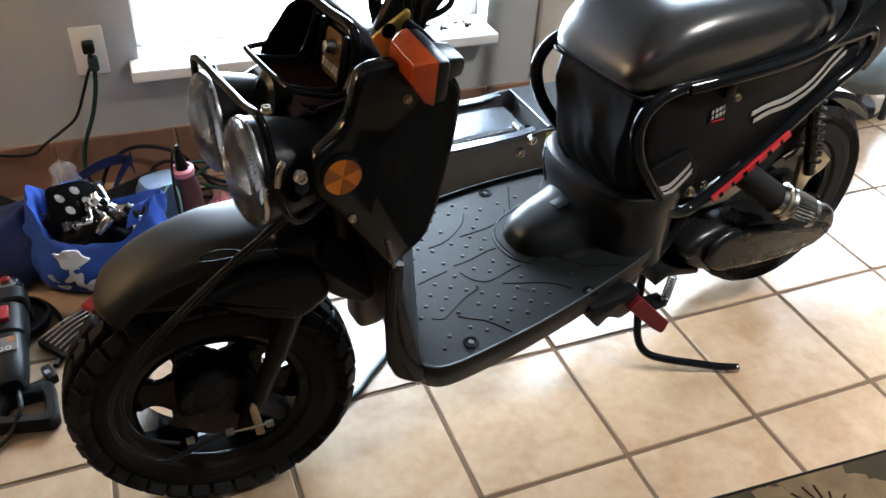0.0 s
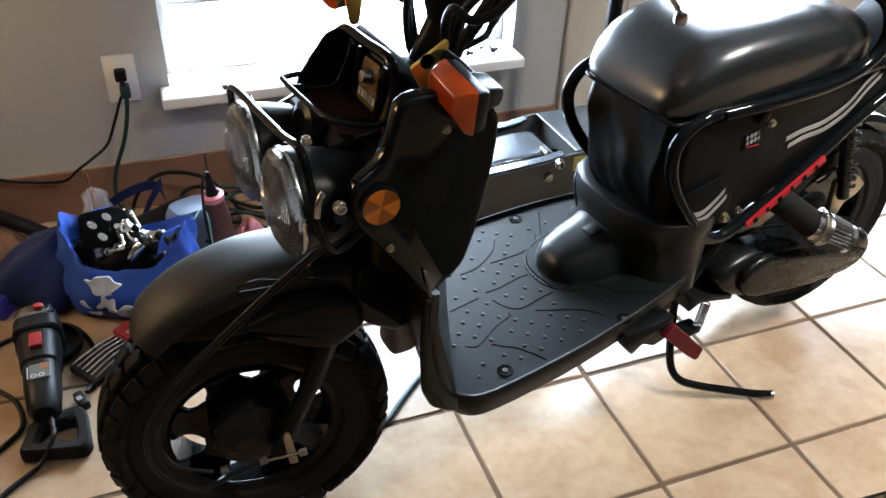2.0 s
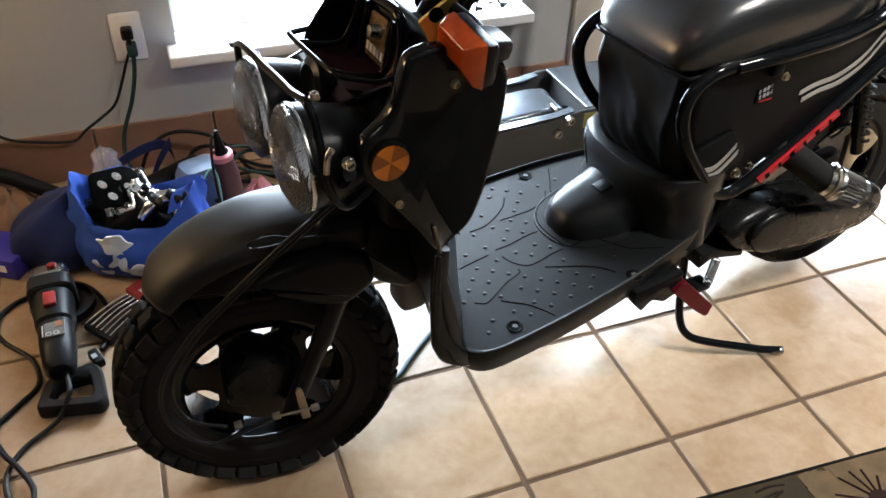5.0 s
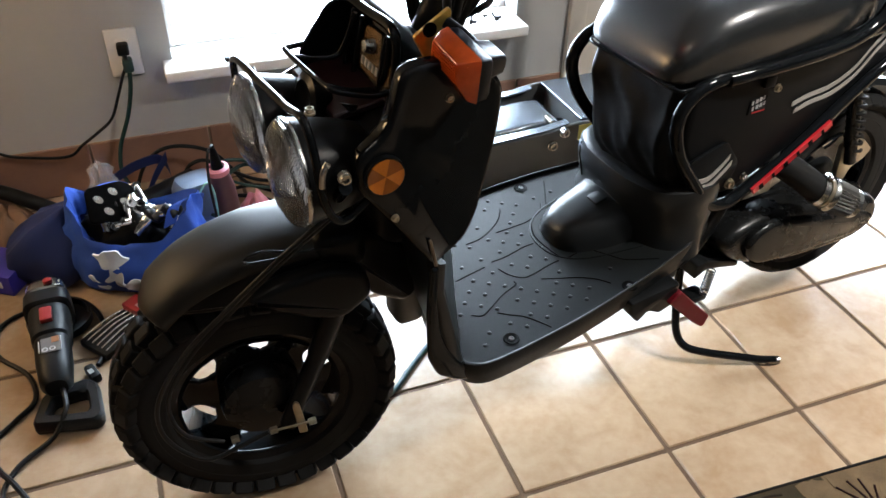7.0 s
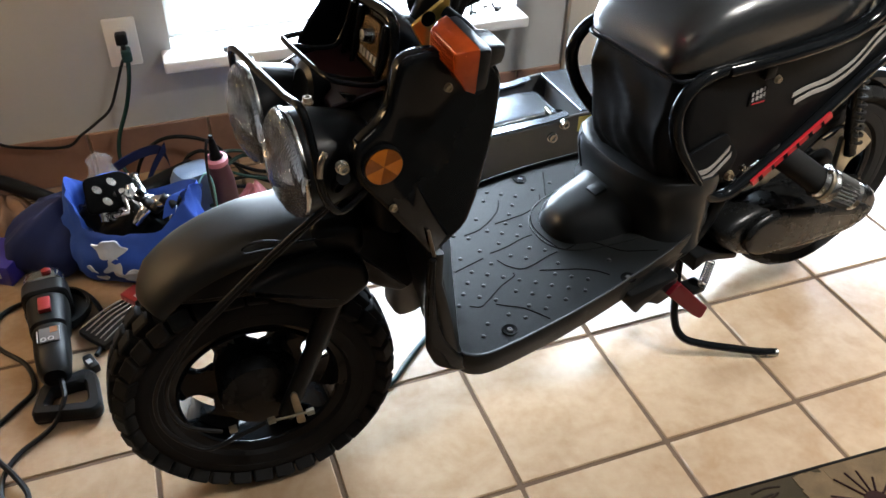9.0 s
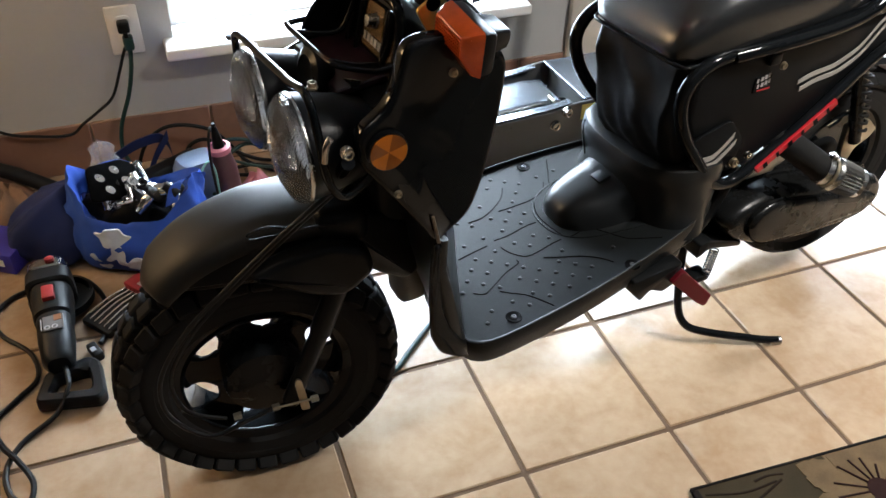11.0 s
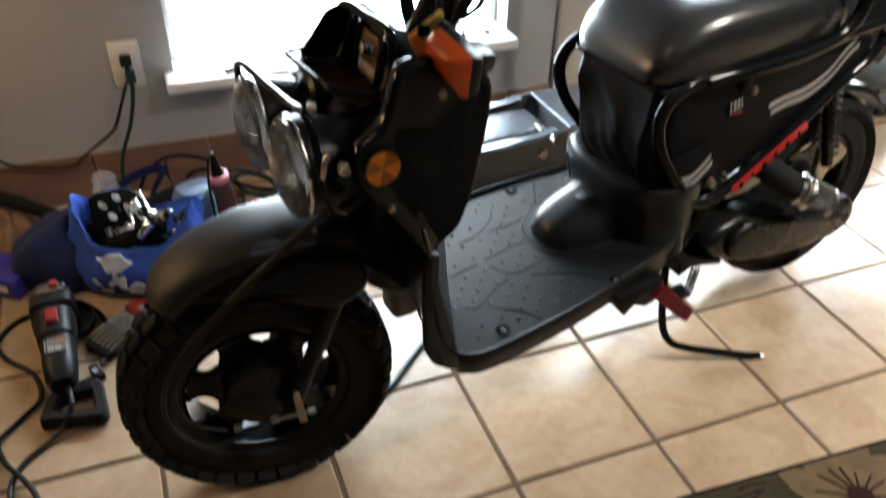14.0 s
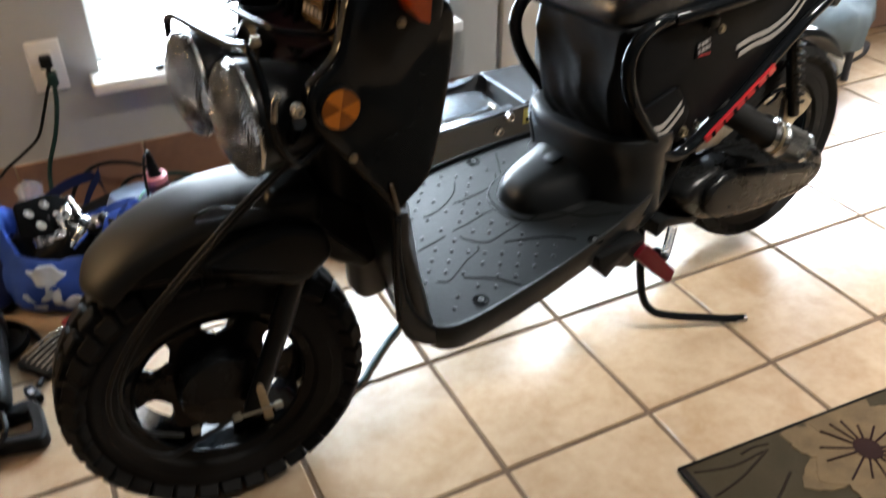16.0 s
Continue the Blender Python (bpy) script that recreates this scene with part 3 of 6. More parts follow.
part("cable_guide", tubed([(0.113, -0.10, 0.550), (0.059, -0.102, 0.561), (0.017, -0.104, 0.579), (-0.007, -0.106, 0.580), (-0.015, -0.106, 0.575), (-0.009, -0.104, 0.567), (0.022, -0.102, 0.561), (0.038, -0.10, 0.558)], 0.0014), BLACKG, scooter, "bent black wire cable guide")

# column and front frame
part("steering_column", tubed([(0.17, 0, 0.52), (0.335, 0, 0.845)], 0.024, smooth=False, seg=16), BLACKP, scooter)
part("column_cup", lathed([(0, -0.050), (0.020, -0.050), (0.024, -0.020), (0.030, 0.010), (0.036, 0.030), (0.037, 0.070), (0.033, 0.076), (0, 0.076)], axis((0.341, 0, 0.850), (0.06, 0, 1)), 28), BLACKP, scooter, "satin black clamp housing")
shield_near = [(0.272, 0.832), (0.303, 0.814), (0.319, 0.790), (0.317, 0.745), (0.310, 0.698), (0.292, 0.614), (0.276, 0.571), (0.243, 0.549), (0.226, 0.535), (0.165, 0.625), (0.118, 0.69), (0.115, 0.735), (0.158, 0.764), (0.170, 0.800), (0.180, 0.838), (0.215, 0.842)]
shield_far = [(0.272, 0.760), (0.318, 0.745), (0.310, 0.698), (0.292, 0.614), (0.268, 0.55), (0.228, 0.535), (0.165, 0.625), (0.118, 0.66), (0.125, 0.69), (0.200, 0.72)]
part("leg_shield", prismed(rounded(shield_near, 0.018), -0.188, -0.160, 0.008, 3), BLACKG, scooter, "gloss black side panel")
part("leg_shield", prismed(rounded(shield_far, 0.018), 0.130, 0.158, 0.008, 3), BLACKG, scooter, "gloss black side panel")
part("front_cowl", prismed(rounded([(0.265, 0.812), (0.295, 0.795), (0.312, 0.775), (0.305, 0.64), (0.262, 0.56), (0.235, 0.55), (0.19, 0.605), (0.185, 0.63), (0.205, 0.655), (0.238, 0.68), (0.252, 0.80)], 0.01), -0.1595, 0.1295, 0.004, 1), BLACKP, scooter)
duct = []
for z, r1, r2, l2, l1 in ((0.296, (0.334, -0.05), (0.284, -0.166), (0.262, -0.172), (0.290, -0.06)), (0.312, (0.342, -0.04), (0.286, -0.169), (0.256, -0.174), (0.284, -0.05)), (0.335, (0.350, -0.03), (0.284, -0.171), (0.250, -0.176), (0.276, -0.04)), (0.37, (0.352, -0.02), (0.272, -0.173), (0.242, -0.177), (0.266, -0.03)),
                          (0.42, (0.352, -0.01), (0.260, -0.174), (0.234, -0.178), (0.254, -0.02)), (0.49, (0.345, 0.02), (0.248, -0.174), (0.224, -0.178), (0.240, 0.02)), (0.565, (0.300, 0.13), (0.258, -0.160), (0.226, -0.165), (0.240, 0.13))):
    duct.append([(u, v, z) for u, v in rounded([r1, r2, l2, l1], 0.009, 4)])
part("lower_cowl", lofted(duct), BLACKP, scooter, "satin black duct in front of the footboard", sharp=60)
blade = rounded([(0.222, 0.530), (0.2175, 0.480), (0.2165, 0.435), (0.2187, 0.388), (0.220, 0.352), (0.236, 0.312), (0.272, 0.284), (0.306, 0.276), (0.310, 0.300), (0.276, 0.322), (0.252, 0.362), (0.238, 0.405), (0.232, 0.470), (0.234, 0.530)], 0.012)
part("cowl_blade", prismed(blade, -0.188, -0.176, 0.005, 3), BLACKG, scooter, "gloss black curved skirt")
strut = [((0.232, 0.535), (0.246, 0.532)), ((0.2265, 0.485), (0.2455, 0.477)), ((0.2385, 0.412), (0.2640, 0.401)), ((0.250, 0.360), (0.2740, 0.355)), ((0.258, 0.325), (0.2840, 0.320))]
part("leg_strut", lofted([[(a[0], -0.176, a[1]), (a[0], -0.182, a[1]), (a[0] * 0.75 + b[0] * 0.25, -0.185, a[1] * 0.75 + b[1] * 0.25), (a[0] * 0.2 + b[0] * 0.8, -0.185, a[1] * 0.2 + b[1] * 0.8), (b[0], -0.181, b[1]), (b[0], -0.170, b[1])] for a, b in strut]), SATIN, scooter, "worn satin strut", sharp=60)
part("radiator_box", boxed(0.238, 0.292, -0.042, 0.022, 0.285, 0.42, 0.018, 3), pbr("worn_grey_plastic", (0.10, 0.092, 0.082), 0.5, var=0.2), scooter, "worn grey plastic box behind the fork")
part("shield_edge", prismed(rounded([(0.213, 0.588), (0.2175, 0.588), (0.2285, 0.539), (0.2235, 0.539)], 0.001), -0.1925, -0.1885, 0.001, 1), pbr("worn_tan_edge", (0.075, 0.052, 0.030), 0.5, var=0.3, scale=60), scooter, "worn tan edge")


# headlamps in their guard
for v, z in ((-0.106, 0.685), (0.058, 0.674)):
    m = axis((0.115, v + 0.010, z - 0.004), (-1, 0.05, 0.0)) @ Matrix.Scale(0.93, 4)
    can = part("headlamp", lathed([(0, -0.062), (0.036, -0.062), (0.052, -0.050), (0.064, -0.015), (0.0715, 0.020), (0.0755, 0.042), (0.0765, 0.050), (0.0755, 0.055), (0.0735, 0.054), (0.0733, 0.043), (0.0695, 0.020), (0.062, -0.008), (0.050, -0.040), (0, -0.046)], m, 40), BLACKP, scooter, "round headlamp with clear fluted glass")
    part("reflector_bowl", lathed([(0.0725, 0.0535), (0.0705, 0.038), (0.0665, 0.020), (0.059, -0.002), (0.047, -0.020), (0.028, -0.033), (0, -0.038)], m, 40), MIRROR, can, "chrome bowl")
    part("bulb", lathed([(0, 0.010), (0.008, 0.008), (0.010, -0.005), (0.010, -0.036), (0, -0.036)], m, 12), GLASS, can)
    glass = part("lens", lathed([(0.0765, 0.054), (0.0755, 0.062), (0.066, 0.070), (0.045, 0.079), (0.02, 0.083), (0, 0.084), (0, 0.081), (0.02, 0.080), (0.045, 0.076), (0.065, 0.067), (0.070, 0.056)], m, 40), GLASS, can, "clear fluted glass")
    part("bezel", lathed([(0.0755, 0.0525), (0.0770, 0.0550), (0.0780, 0.0550), (0.0784, 0.051), (0.0768, 0.048)], m, 40), STEEL, can, "chrome ring")
guard = part("headlamp_guard", tubed([(0.14, -0.165, 0.66), (0.10, -0.172, 0.645), (0.078, -0.176, 0.68), (0.073, -0.166, 0.745), (0.070, -0.145, 0.782), (0.070, -0.08, 0.770), (0.068, 0.02, 0.760), (0.066, 0.11, 0.752), (0.070, 0.15, 0.722), (0.08, 0.155, 0.66), (0.14, 0.15, 0.66)], 0.0055), BLACKG, scooter, "bent black tube guard")
bolt("bolt", scooter, (0.080, -0.142, 0.786), (0, 0, 1), 0.0055, BRASSY, 0.008)
part("lamp_bar", tubed([(0.10, -0.19, 0.705), (0.105, -0.10, 0.64), (0.105, 0.10, 0.64), (0.10, 0.18, 0.70)], 0.009), BLACKG, scooter)
part("steering_head", boxed(0.182, 0.262, -0.075, 0.06, 0.49, 0.63, 0.02, 3), BLACKP, scooter)
part("horn", lathed([(0, -0.02), (0.02, -0.02), (0.036, 0.0), (0.038, 0.012), (0.028, 0.016), (0.02, 0.01), (0, 0.01)], axis((0.135, 0.0, 0.725), (-1, 0, 0.2)), 24), BLACKP, scooter)

# front rack
hoop = [(0.228, -0.058, 0.829), (0.226, 0.02, 0.828), (0.225, 0.090, 0.822), (0.221, 0.106, 0.795), (0.210, 0.108, 0.745), (0.165, 0.106, 0.70), (0.135, 0.07, 0.66), (0.135, -0.07, 0.66), (0.165, -0.100, 0.69), (0.205, -0.090, 0.735), (0.224, -0.076, 0.790)]
part("rack_hoop", tubed(hoop, 0.0072, closed=True), BLACKG, scooter, "bent gloss black tube")
part("rack_loop", tubed([(0.216, -0.082, 0.760), (0.190, -0.082, 0.757), (0.158, -0.076, 0.764), (0.137, -0.058, 0.768), (0.134, 0.02, 0.762), (0.134, 0.096, 0.757), (0.140, 0.106, 0.757), (0.165, 0.108, 0.757), (0.212, 0.108, 0.757)], 0.0042), BLACKG, scooter)
part("rack_rail", tubed([(0.137, -0.045, 0.766), (0.17, -0.045, 0.752), (0.212, -0.040, 0.742)], 0.004), BLACKG, scooter)
part("rack_rail", tubed([(0.135, 0.065, 0.760), (0.19, 0.060, 0.752), (0.208, 0.056, 0.772), (0.222, 0.05, 0.815)], 0.004), BLACKG, scooter)
part("rack_rail", tubed([(0.212, -0.040, 0.742), (0.218, -0.052, 0.77), (0.225, -0.055, 0.82)], 0.004), BLACKG, scooter)
part("rack_panel", prismed(rounded([(-0.092, 0.752), (0.092, 0.752), (0.085, 0.838), (-0.068, 0.842)], 0.015), -0.004, 0.004, 0.002, 1, "yz"), BLACKG, scooter, m=Matrix.Translation((0.229, 0.010, -0.020)) @ Matrix.Translation((0, 0, 0.79)) @ Matrix.Rotation(radians(12), 4, "Y") @ Matrix.Translation((0, 0, -0.79)))
tilt12 = Matrix.Translation((0.223, 0.016, -0.020)) @ Matrix.Translation((0, 0, 0.79)) @ Matrix.Rotation(radians(12), 4, "Y") @ Matrix.Translation((0, 0, -0.79))
badge = part("badge_plate", prismed(rounded([(-0.050, 0.765), (0.012, 0.765), (0.008, 0.828), (-0.040, 0.83)], 0.008), -0.003, 0.001, 0.001, 1, "yz"), BRONZE, scooter, "bronze-tinted badge plate", tilt12)
part("badge_knob", lathed([(0, 0.014), (0.008, 0.013), (0.010, 0.006), (0.012, 0)], axis((-0.003, -0.018, 0.806), (-1, 0, 0)), 16), STEEL, badge)
for k in range(5):
    part("badge_bar", boxed(-0.005, -0.003, -0.047 + 0.011 * k, -0.040 + 0.011 * k, 0.774, 0.785), MIDGREY, badge)
part("side_badge", prismed(rounded([(-0.082, 0.75), (-0.066, 0.75), (-0.064, 0.80), (-0.08, 0.80)], 0.005), -0.003, 0.001, 0.001, 1, "yz"), BRONZE, scooter, "bronze-tinted plate", tilt12)
for v in (-0.058, 0.020, 0.05):
    part("panel_rib", boxed(-0.009, -0.002, v - 0.0035, v + 0.0035, 0.745, 0.835, 0.002, 1), BLACKG, scooter, m=tilt12)
part("tray_side", prismed(rounded([(0.145, 0.690), (0.155, 0.755), (0.200, 0.815), (0.240, 0.826), (0.236, 0.700)], 0.010), 0.096, 0.102, 0.002, 1), BLACKG, scooter)
part("tray_floor", prismed(rounded([(0.140, 0.728), (0.222, 0.738), (0.222, 0.728), (0.140, 0.718)], 0.003), -0.060, 0.097, 0.002, 1), pbr("dark_maroon_plastic", (0.016, 0.006, 0.008), 0.3, var=0.15), scooter, "dark maroon tray floor")
part("lamp_bracket", prismed(rounded([(0.150, 0.615), (0.162, 0.700), (0.185, 0.722), (0.240, 0.726), (0.240, 0.600)], 0.012), -0.105, 0.112, 0.006, 2), BLACKP, scooter)
for p in ((0.160, -0.075, 0.700), (0.158, -0.045, 0.668), (0.160, 0.030, 0.690)):
    bolt("bolt", scooter, p, (-1, 0, 0.3), 0.0050, STEEL, 0.006)
random.seed(21)
for k in range(7):
    y, z = random.uniform(-0.12, 0.11), random.uniform(0.64, 0.70)
    part("wire", tubed([(0.23, y, z + 0.03), (0.20, y + random.uniform(-0.03, 0.03), z + random.uniform(0.0, 0.05)), (0.165, y + random.uniform(-0.04, 0.04), z), (0.15, y + random.uniform(-0.02, 0.02), z - 0.07)], random.uniform(0.0025, 0.0045)), BLACKC, scooter)
part("stay", prismed(rounded([(0.13, 0.700), (0.215, 0.655), (0.212, 0.647), (0.13, 0.690)], 0.002), -0.118, -0.114, 0.001, 1), BLACKG, scooter)
part("stay", prismed(rounded([(0.150, 0.745), (0.176, 0.735), (0.168, 0.722)], 0.002), -0.06, -0.057, 0.0005, 1), STEEL, scooter, "small bright bracket")

# turn signals, front
for s in (-1, 1):
    du, dz = (0.0, 0.0) if s < 0 else (-0.014, 0.020)
    hub = Vector((0.247 + du, s * 0.19, 0.830 + dz))
    turn = Matrix.Translation(hub) @ Matrix.Rotation(radians(7 if s < 0 else -4), 4, "X") @ Matrix.Translation(-hub)

    def ring(u, hw, z0, z1):
        return [turn @ Vector((u + du, s * 0.19 + a, b + dz)) for a, b in rounded([(-hw, z0), (hw, z0), (hw, z1), (-hw, z1)], 0.005, 2)]
    sig = part("turn_signal", lofted([ring(0.2545, 0.041, 0.804, 0.860), ring(0.268, 0.041, 0.805, 0.859), ring(0.272, 0.038, 0.808, 0.856), ring(0.276, 0.024, 0.818, 0.850), ring(0.300, 0.021, 0.822, 0.846), ring(0.305, 0.017, 0.826, 0.842)]), BLACKP, scooter, "turn signal with an orange lens")
    part("lens", lofted([ring(0.2295, 0.030, 0.830, 0.854), ring(0.2310, 0.032, 0.827, 0.856), ring(0.2440, 0.039, 0.806, 0.861), ring(0.2540, 0.042, 0.802, 0.862)]), AMBER, sig, "orange faceted lens")
    grid = bmesh.new()
    for k in range(6):
        box(grid, 0.2280 + du, 0.2300 + du, s * 0.19 - 0.0290, s * 0.19 + 0.0290, 0.8310 + dz + 0.0040 * k, 0.8328 + dz + 0.0040 * k, m=turn)
    for k in range(13):
        box(grid, 0.2283 + du, 0.2300 + du, s * 0.19 - 0.0285 + 0.0045 * k, s * 0.19 - 0.0270 + 0.0045 * k, 0.8308 + dz, 0.8532 + dz, m=turn)
    part("lens_ribs", grid, AMBER, sig)
    tri = [(0.224, 0.846), (0.274, 0.876), (0.277, 0.867), (0.250, 0.810), (0.243, 0.810)] if s < 0 else [(0.240, 0.862), (0.262, 0.886), (0.274, 0.880), (0.262, 0.812), (0.248, 0.812)]
    gus = part("signal_bracket", prismed(rounded(tri, 0.006), s * 0.118, s * 0.124, 0.001, 1), GOLD, scooter, "gold anodised bracket with a round hole")
    # flat near-black disc paints the shade inside the bracket's hole
    part("hole_shade", lathed([(0, 0), (0.0095, 0), (0.0095, 0.0015), (0, 0.0015)], axis((0.246 if s < 0 else 0.257, s * 0.1242, 0.852 + dz * 0.5), (0, s, 0)), 16), DARK, gus)
    part("signal_stalk", tubed([(0.270, s * 0.122, 0.856 + dz), (0.282, s * 0.145, 0.846 + dz), (0.288, s * 0.175, 0.836 + dz)], 0.008), BLACKP, scooter)

# side reflector and bolts
refl = part("side_reflector", lathed([(0, 0.0), (0.0262, 0.0), (0.0262, 0.008), (0.024, 0.009), (0, 0.009)], axis((0.150, -0.189, 0.711), (-0.05, -1, 0)), 32), BLACKP, scooter, "round amber side reflector")
for k in range(6):
    a0, a1 = 2 * math.pi * k / 6 + 0.3, 2 * math.pi * (k + 1) / 6 + 0.3
    am = (a0 + a1) / 2
    bm = bmesh.new()
    tri = [(0.0, 0.0)] + [(0.024 * math.cos(a0 + (a1 - a0) * q / 6), 0.024 * math.sin(a0 + (a1 - a0) * q / 6)) for q in range(7)]
    mm = axis((0.150, -0.189, 0.711), (-0.05, -1, 0)) @ Matrix.Translation((0, 0, 0.0092)) @ Matrix.Rotation(0.03 if k % 2 else -0.03, 4, (math.cos(am), math.sin(am), 0))
    loft(bm, [[mm @ Vector((a, b, h)) for a, b in tri] for h in (-0.004, 0.001)])
    # every other facet takes the shaded tone
    part("facet", bm, AMBER2 if k % 2 else AMBER3, refl)
bolt("bolt", scooter, (0.098, -0.190, 0.722), (0, -1, 0), 0.0068, STEEL, 0.010)
part("clip", tubed([(0.080, -0.19, 0.745), (0.073, -0.192, 0.735), (0.070, -0.192, 0.715)], 0.004), STEEL, scooter, "small steel clip")
bolt("bolt", scooter, (0.240, -0.188, 0.792), (0, -1, 0), 0.0048, BRASSY, 0.005)
bolt("bolt", scooter, (0.165, -0.189, 0.640), (0, -1, 0), 0.0045, BRASSY, 0.005)

# floorboard
def deck_z(u):
    return 0.322 + 0.10 * (u - 0.378)


near_half = [(0.300, 0.0), (0.284, -0.05), (0.276, -0.11), (0.278, -0.165), (0.296, -0.196), (0.34, -0.207), (0.46, -0.203), (0.55, -0.194), (0.64, -0.180), (0.715, -0.165), (0.785, -0.145), (0.855, -0.10), (0.87, 0.0)]
far_half = [(0.300, 0.0), (0.327, 0.045), (0.357, 0.090), (0.390, 0.135), (0.428, 0.172), (0.48, 0.190), (0.55, 0.194), (0.64, 0.188), (0.715, 0.178), (0.785, 0.160), (0.855, 0.10), (0.87, 0.0)]
left, right = glide([(u, v, 0) for u, v in near_half], 3), glide([(u, v, 0) for u, v in far_half], 3)
ring = [(p.x, p.y) for p in right] + [(p.x, p.y) for p in left[-2:0:-1]]
secs = []
for dz, k in ((-0.058, 0.90), (-0.050, 0.97), (-0.020, 1.01), (-0.004, 1.012), (0.003, 1.006), (0.004, 0.996), (0.003, 0.985), (-0.004, 0.976), (-0.004, 0.5)):
    secs.append([(0.55 + (u - 0.55) * k, v * k, deck_z(0.55 + (u - 0.55) * k) + dz) for u, v in ring])
deck = part("floorboard", lofted(secs), MATGREY, scooter, "dark grey plastic footboard with raised studs", sharp=35)
GROOVES = [[(0.498, 0.072), (0.536, 0.069), (0.568, 0.069), (0.602, 0.082), (0.617, 0.101)], [(0.448, 0.005), (0.478, 0.004), (0.517, 0.009), (0.539, 0.008)],
        [(0.449, -0.018), (0.456, -0.040), (0.473, -0.060), (0.496, -0.062), (0.529, -0.057), (0.551, -0.056)], [(0.568, 0.059), (0.554, 0.028), (0.553, -0.011), (0.563, -0.055), (0.590, -0.057)],
        [(0.350, -0.092), (0.365, -0.103), (0.385, -0.096), (0.421, -0.078), (0.452, -0.069), (0.455, -0.061)]]
GROOVES += [[(0.390, -0.111), (0.404, -0.125), (0.422, -0.141), (0.436, -0.163), (0.448, -0.187)],
        [(0.498, -0.080), (0.522, -0.094), (0.556, -0.113), (0.579, -0.133), (0.593, -0.154)], [(0.616, -0.061), (0.634, -0.091), (0.651, -0.117), (0.680, -0.135), (0.703, -0.148)],
        [(0.369, -0.005), (0.403, -0.002), (0.430, 0.0)], [(0.433, 0.073), (0.464, 0.073), (0.496, 0.086), (0.523, 0.105), (0.541, 0.129)], [(0.664, 0.160), (0.645, 0.127), (0.626, 0.094), (0.641, 0.097)],]
near = []
for pts in GROOVES:
    P = glide([(u, v, deck_z(u) - 0.0042) for u, v in pts], 5)
    near += P
    # near-black lines paint the shade of the board's grooves
    part("groove_shade", tubed(P, 0.0013, seg=6, smooth=False), DARK, deck)
random.seed(4)
screws = ((0.378, -0.174), (0.615, -0.177), (0.612, 0.165), (0.405, 0.120))
stud_me = finish("stud", lathed([(0.0044, 0), (0.0036, 0.0013), (0.0018, 0.0020), (0, 0.0022)], None, 8), MATGREY)
for i in range(22):
    for j in range(-9, 10):
        u, v = 0.335 + 0.0200 * i, 0.0205 * j
        if (i + j) % 2 or abs(v) > 0.176 - max(0, u - 0.5) * 0.28 or v > (u - 0.300) * 1.35 or (u > 0.56 and abs(v) < 0.115) or u > 0.74 or random.random() < 0.12:
            continue
        if min((p.x - u) ** 2 + (p.y - v) ** 2 for p in near) < 0.009 ** 2 or min((a - u) ** 2 + (b - v) ** 2 for a, b in screws) < 0.022 ** 2:
            continue
        ob = new("stud", stud_me)
        ob.parent, ob.location = deck, (u, v, deck_z(u) - 0.0043)
for u, v in screws:
    # flush disc whose near-black colour stands for shade in the screw hole
    part("well_shade", lathed([(0.0138, 0.0002), (0.0130, 0.0010), (0.0118, 0.0009), (0.0110, 0.0005), (0, 0.0003)], Matrix.Translation((u, v, deck_z(u) - 0.0035)), 20), DARK, deck)
    part("screw", lathed([(0.0048, 0), (0.0045, 0.0016), (0.0028, 0.0018), (0.0024, 0.0008), (0, 0.0008)], Matrix.Translation((u, v, deck_z(u) - 0.0030)), 12), JACKG, deck, "grey screw head")

# the cover that rises from the floorboard to the bag
secs = []
for z, u0, u1, hw, pw in ((0.335, 0.690, 0.84, 0.162, 2.3), (0.352, 0.688, 0.85, 0.155, 2.3), (0.375, 0.688, 0.865, 0.145, 2.3), (0.41, 0.682, 0.88, 0.141, 2.4), (0.437, 0.677, 0.88, 0.143, 2.5), (0.457, 0.677, 0.88, 0.143, 2.6), (0.468, 0.681, 0.88, 0.140, 2.6), (0.473, 0.69, 0.87, 0.130, 2.6), (0.474, 0.72, 0.86, 0.10, 2.6)):
    secs.append(oval((u0 + u1) / 2, 0, (u1 - u0) / 2, hw, 40, pw, z))
part("tunnel_cover", lofted(secs), SATIN, scooter, "black moulded cover rising under the seat")
band = []
for z, u0, hw in ((0.395, 0.687, 0.140), (0.42, 0.682, 0.1415), (0.44, 0.678, 0.1432), (0.464, 0.680, 0.1418)):
    row = []
    for g in (0.0035, -0.004):
        ks = range(9) if g > 0 else range(8, -1, -1)
        for k in ks:
            a = radians(118 + (30 - 90 * (z - 0.395)) * k / 8)
            c, s = math.cos(a), math.sin(a)
            row.append(((u0 + 0.88) / 2 + ((0.88 - u0) / 2 + g) * math.copysign(abs(c) ** 0.8, c), (hw + g) * s ** 0.8, z))
    band.append(row)
part("collar_band", lofted(band), SATIN, scooter, "satin grey edge of the cover", sharp=50)
secs = []
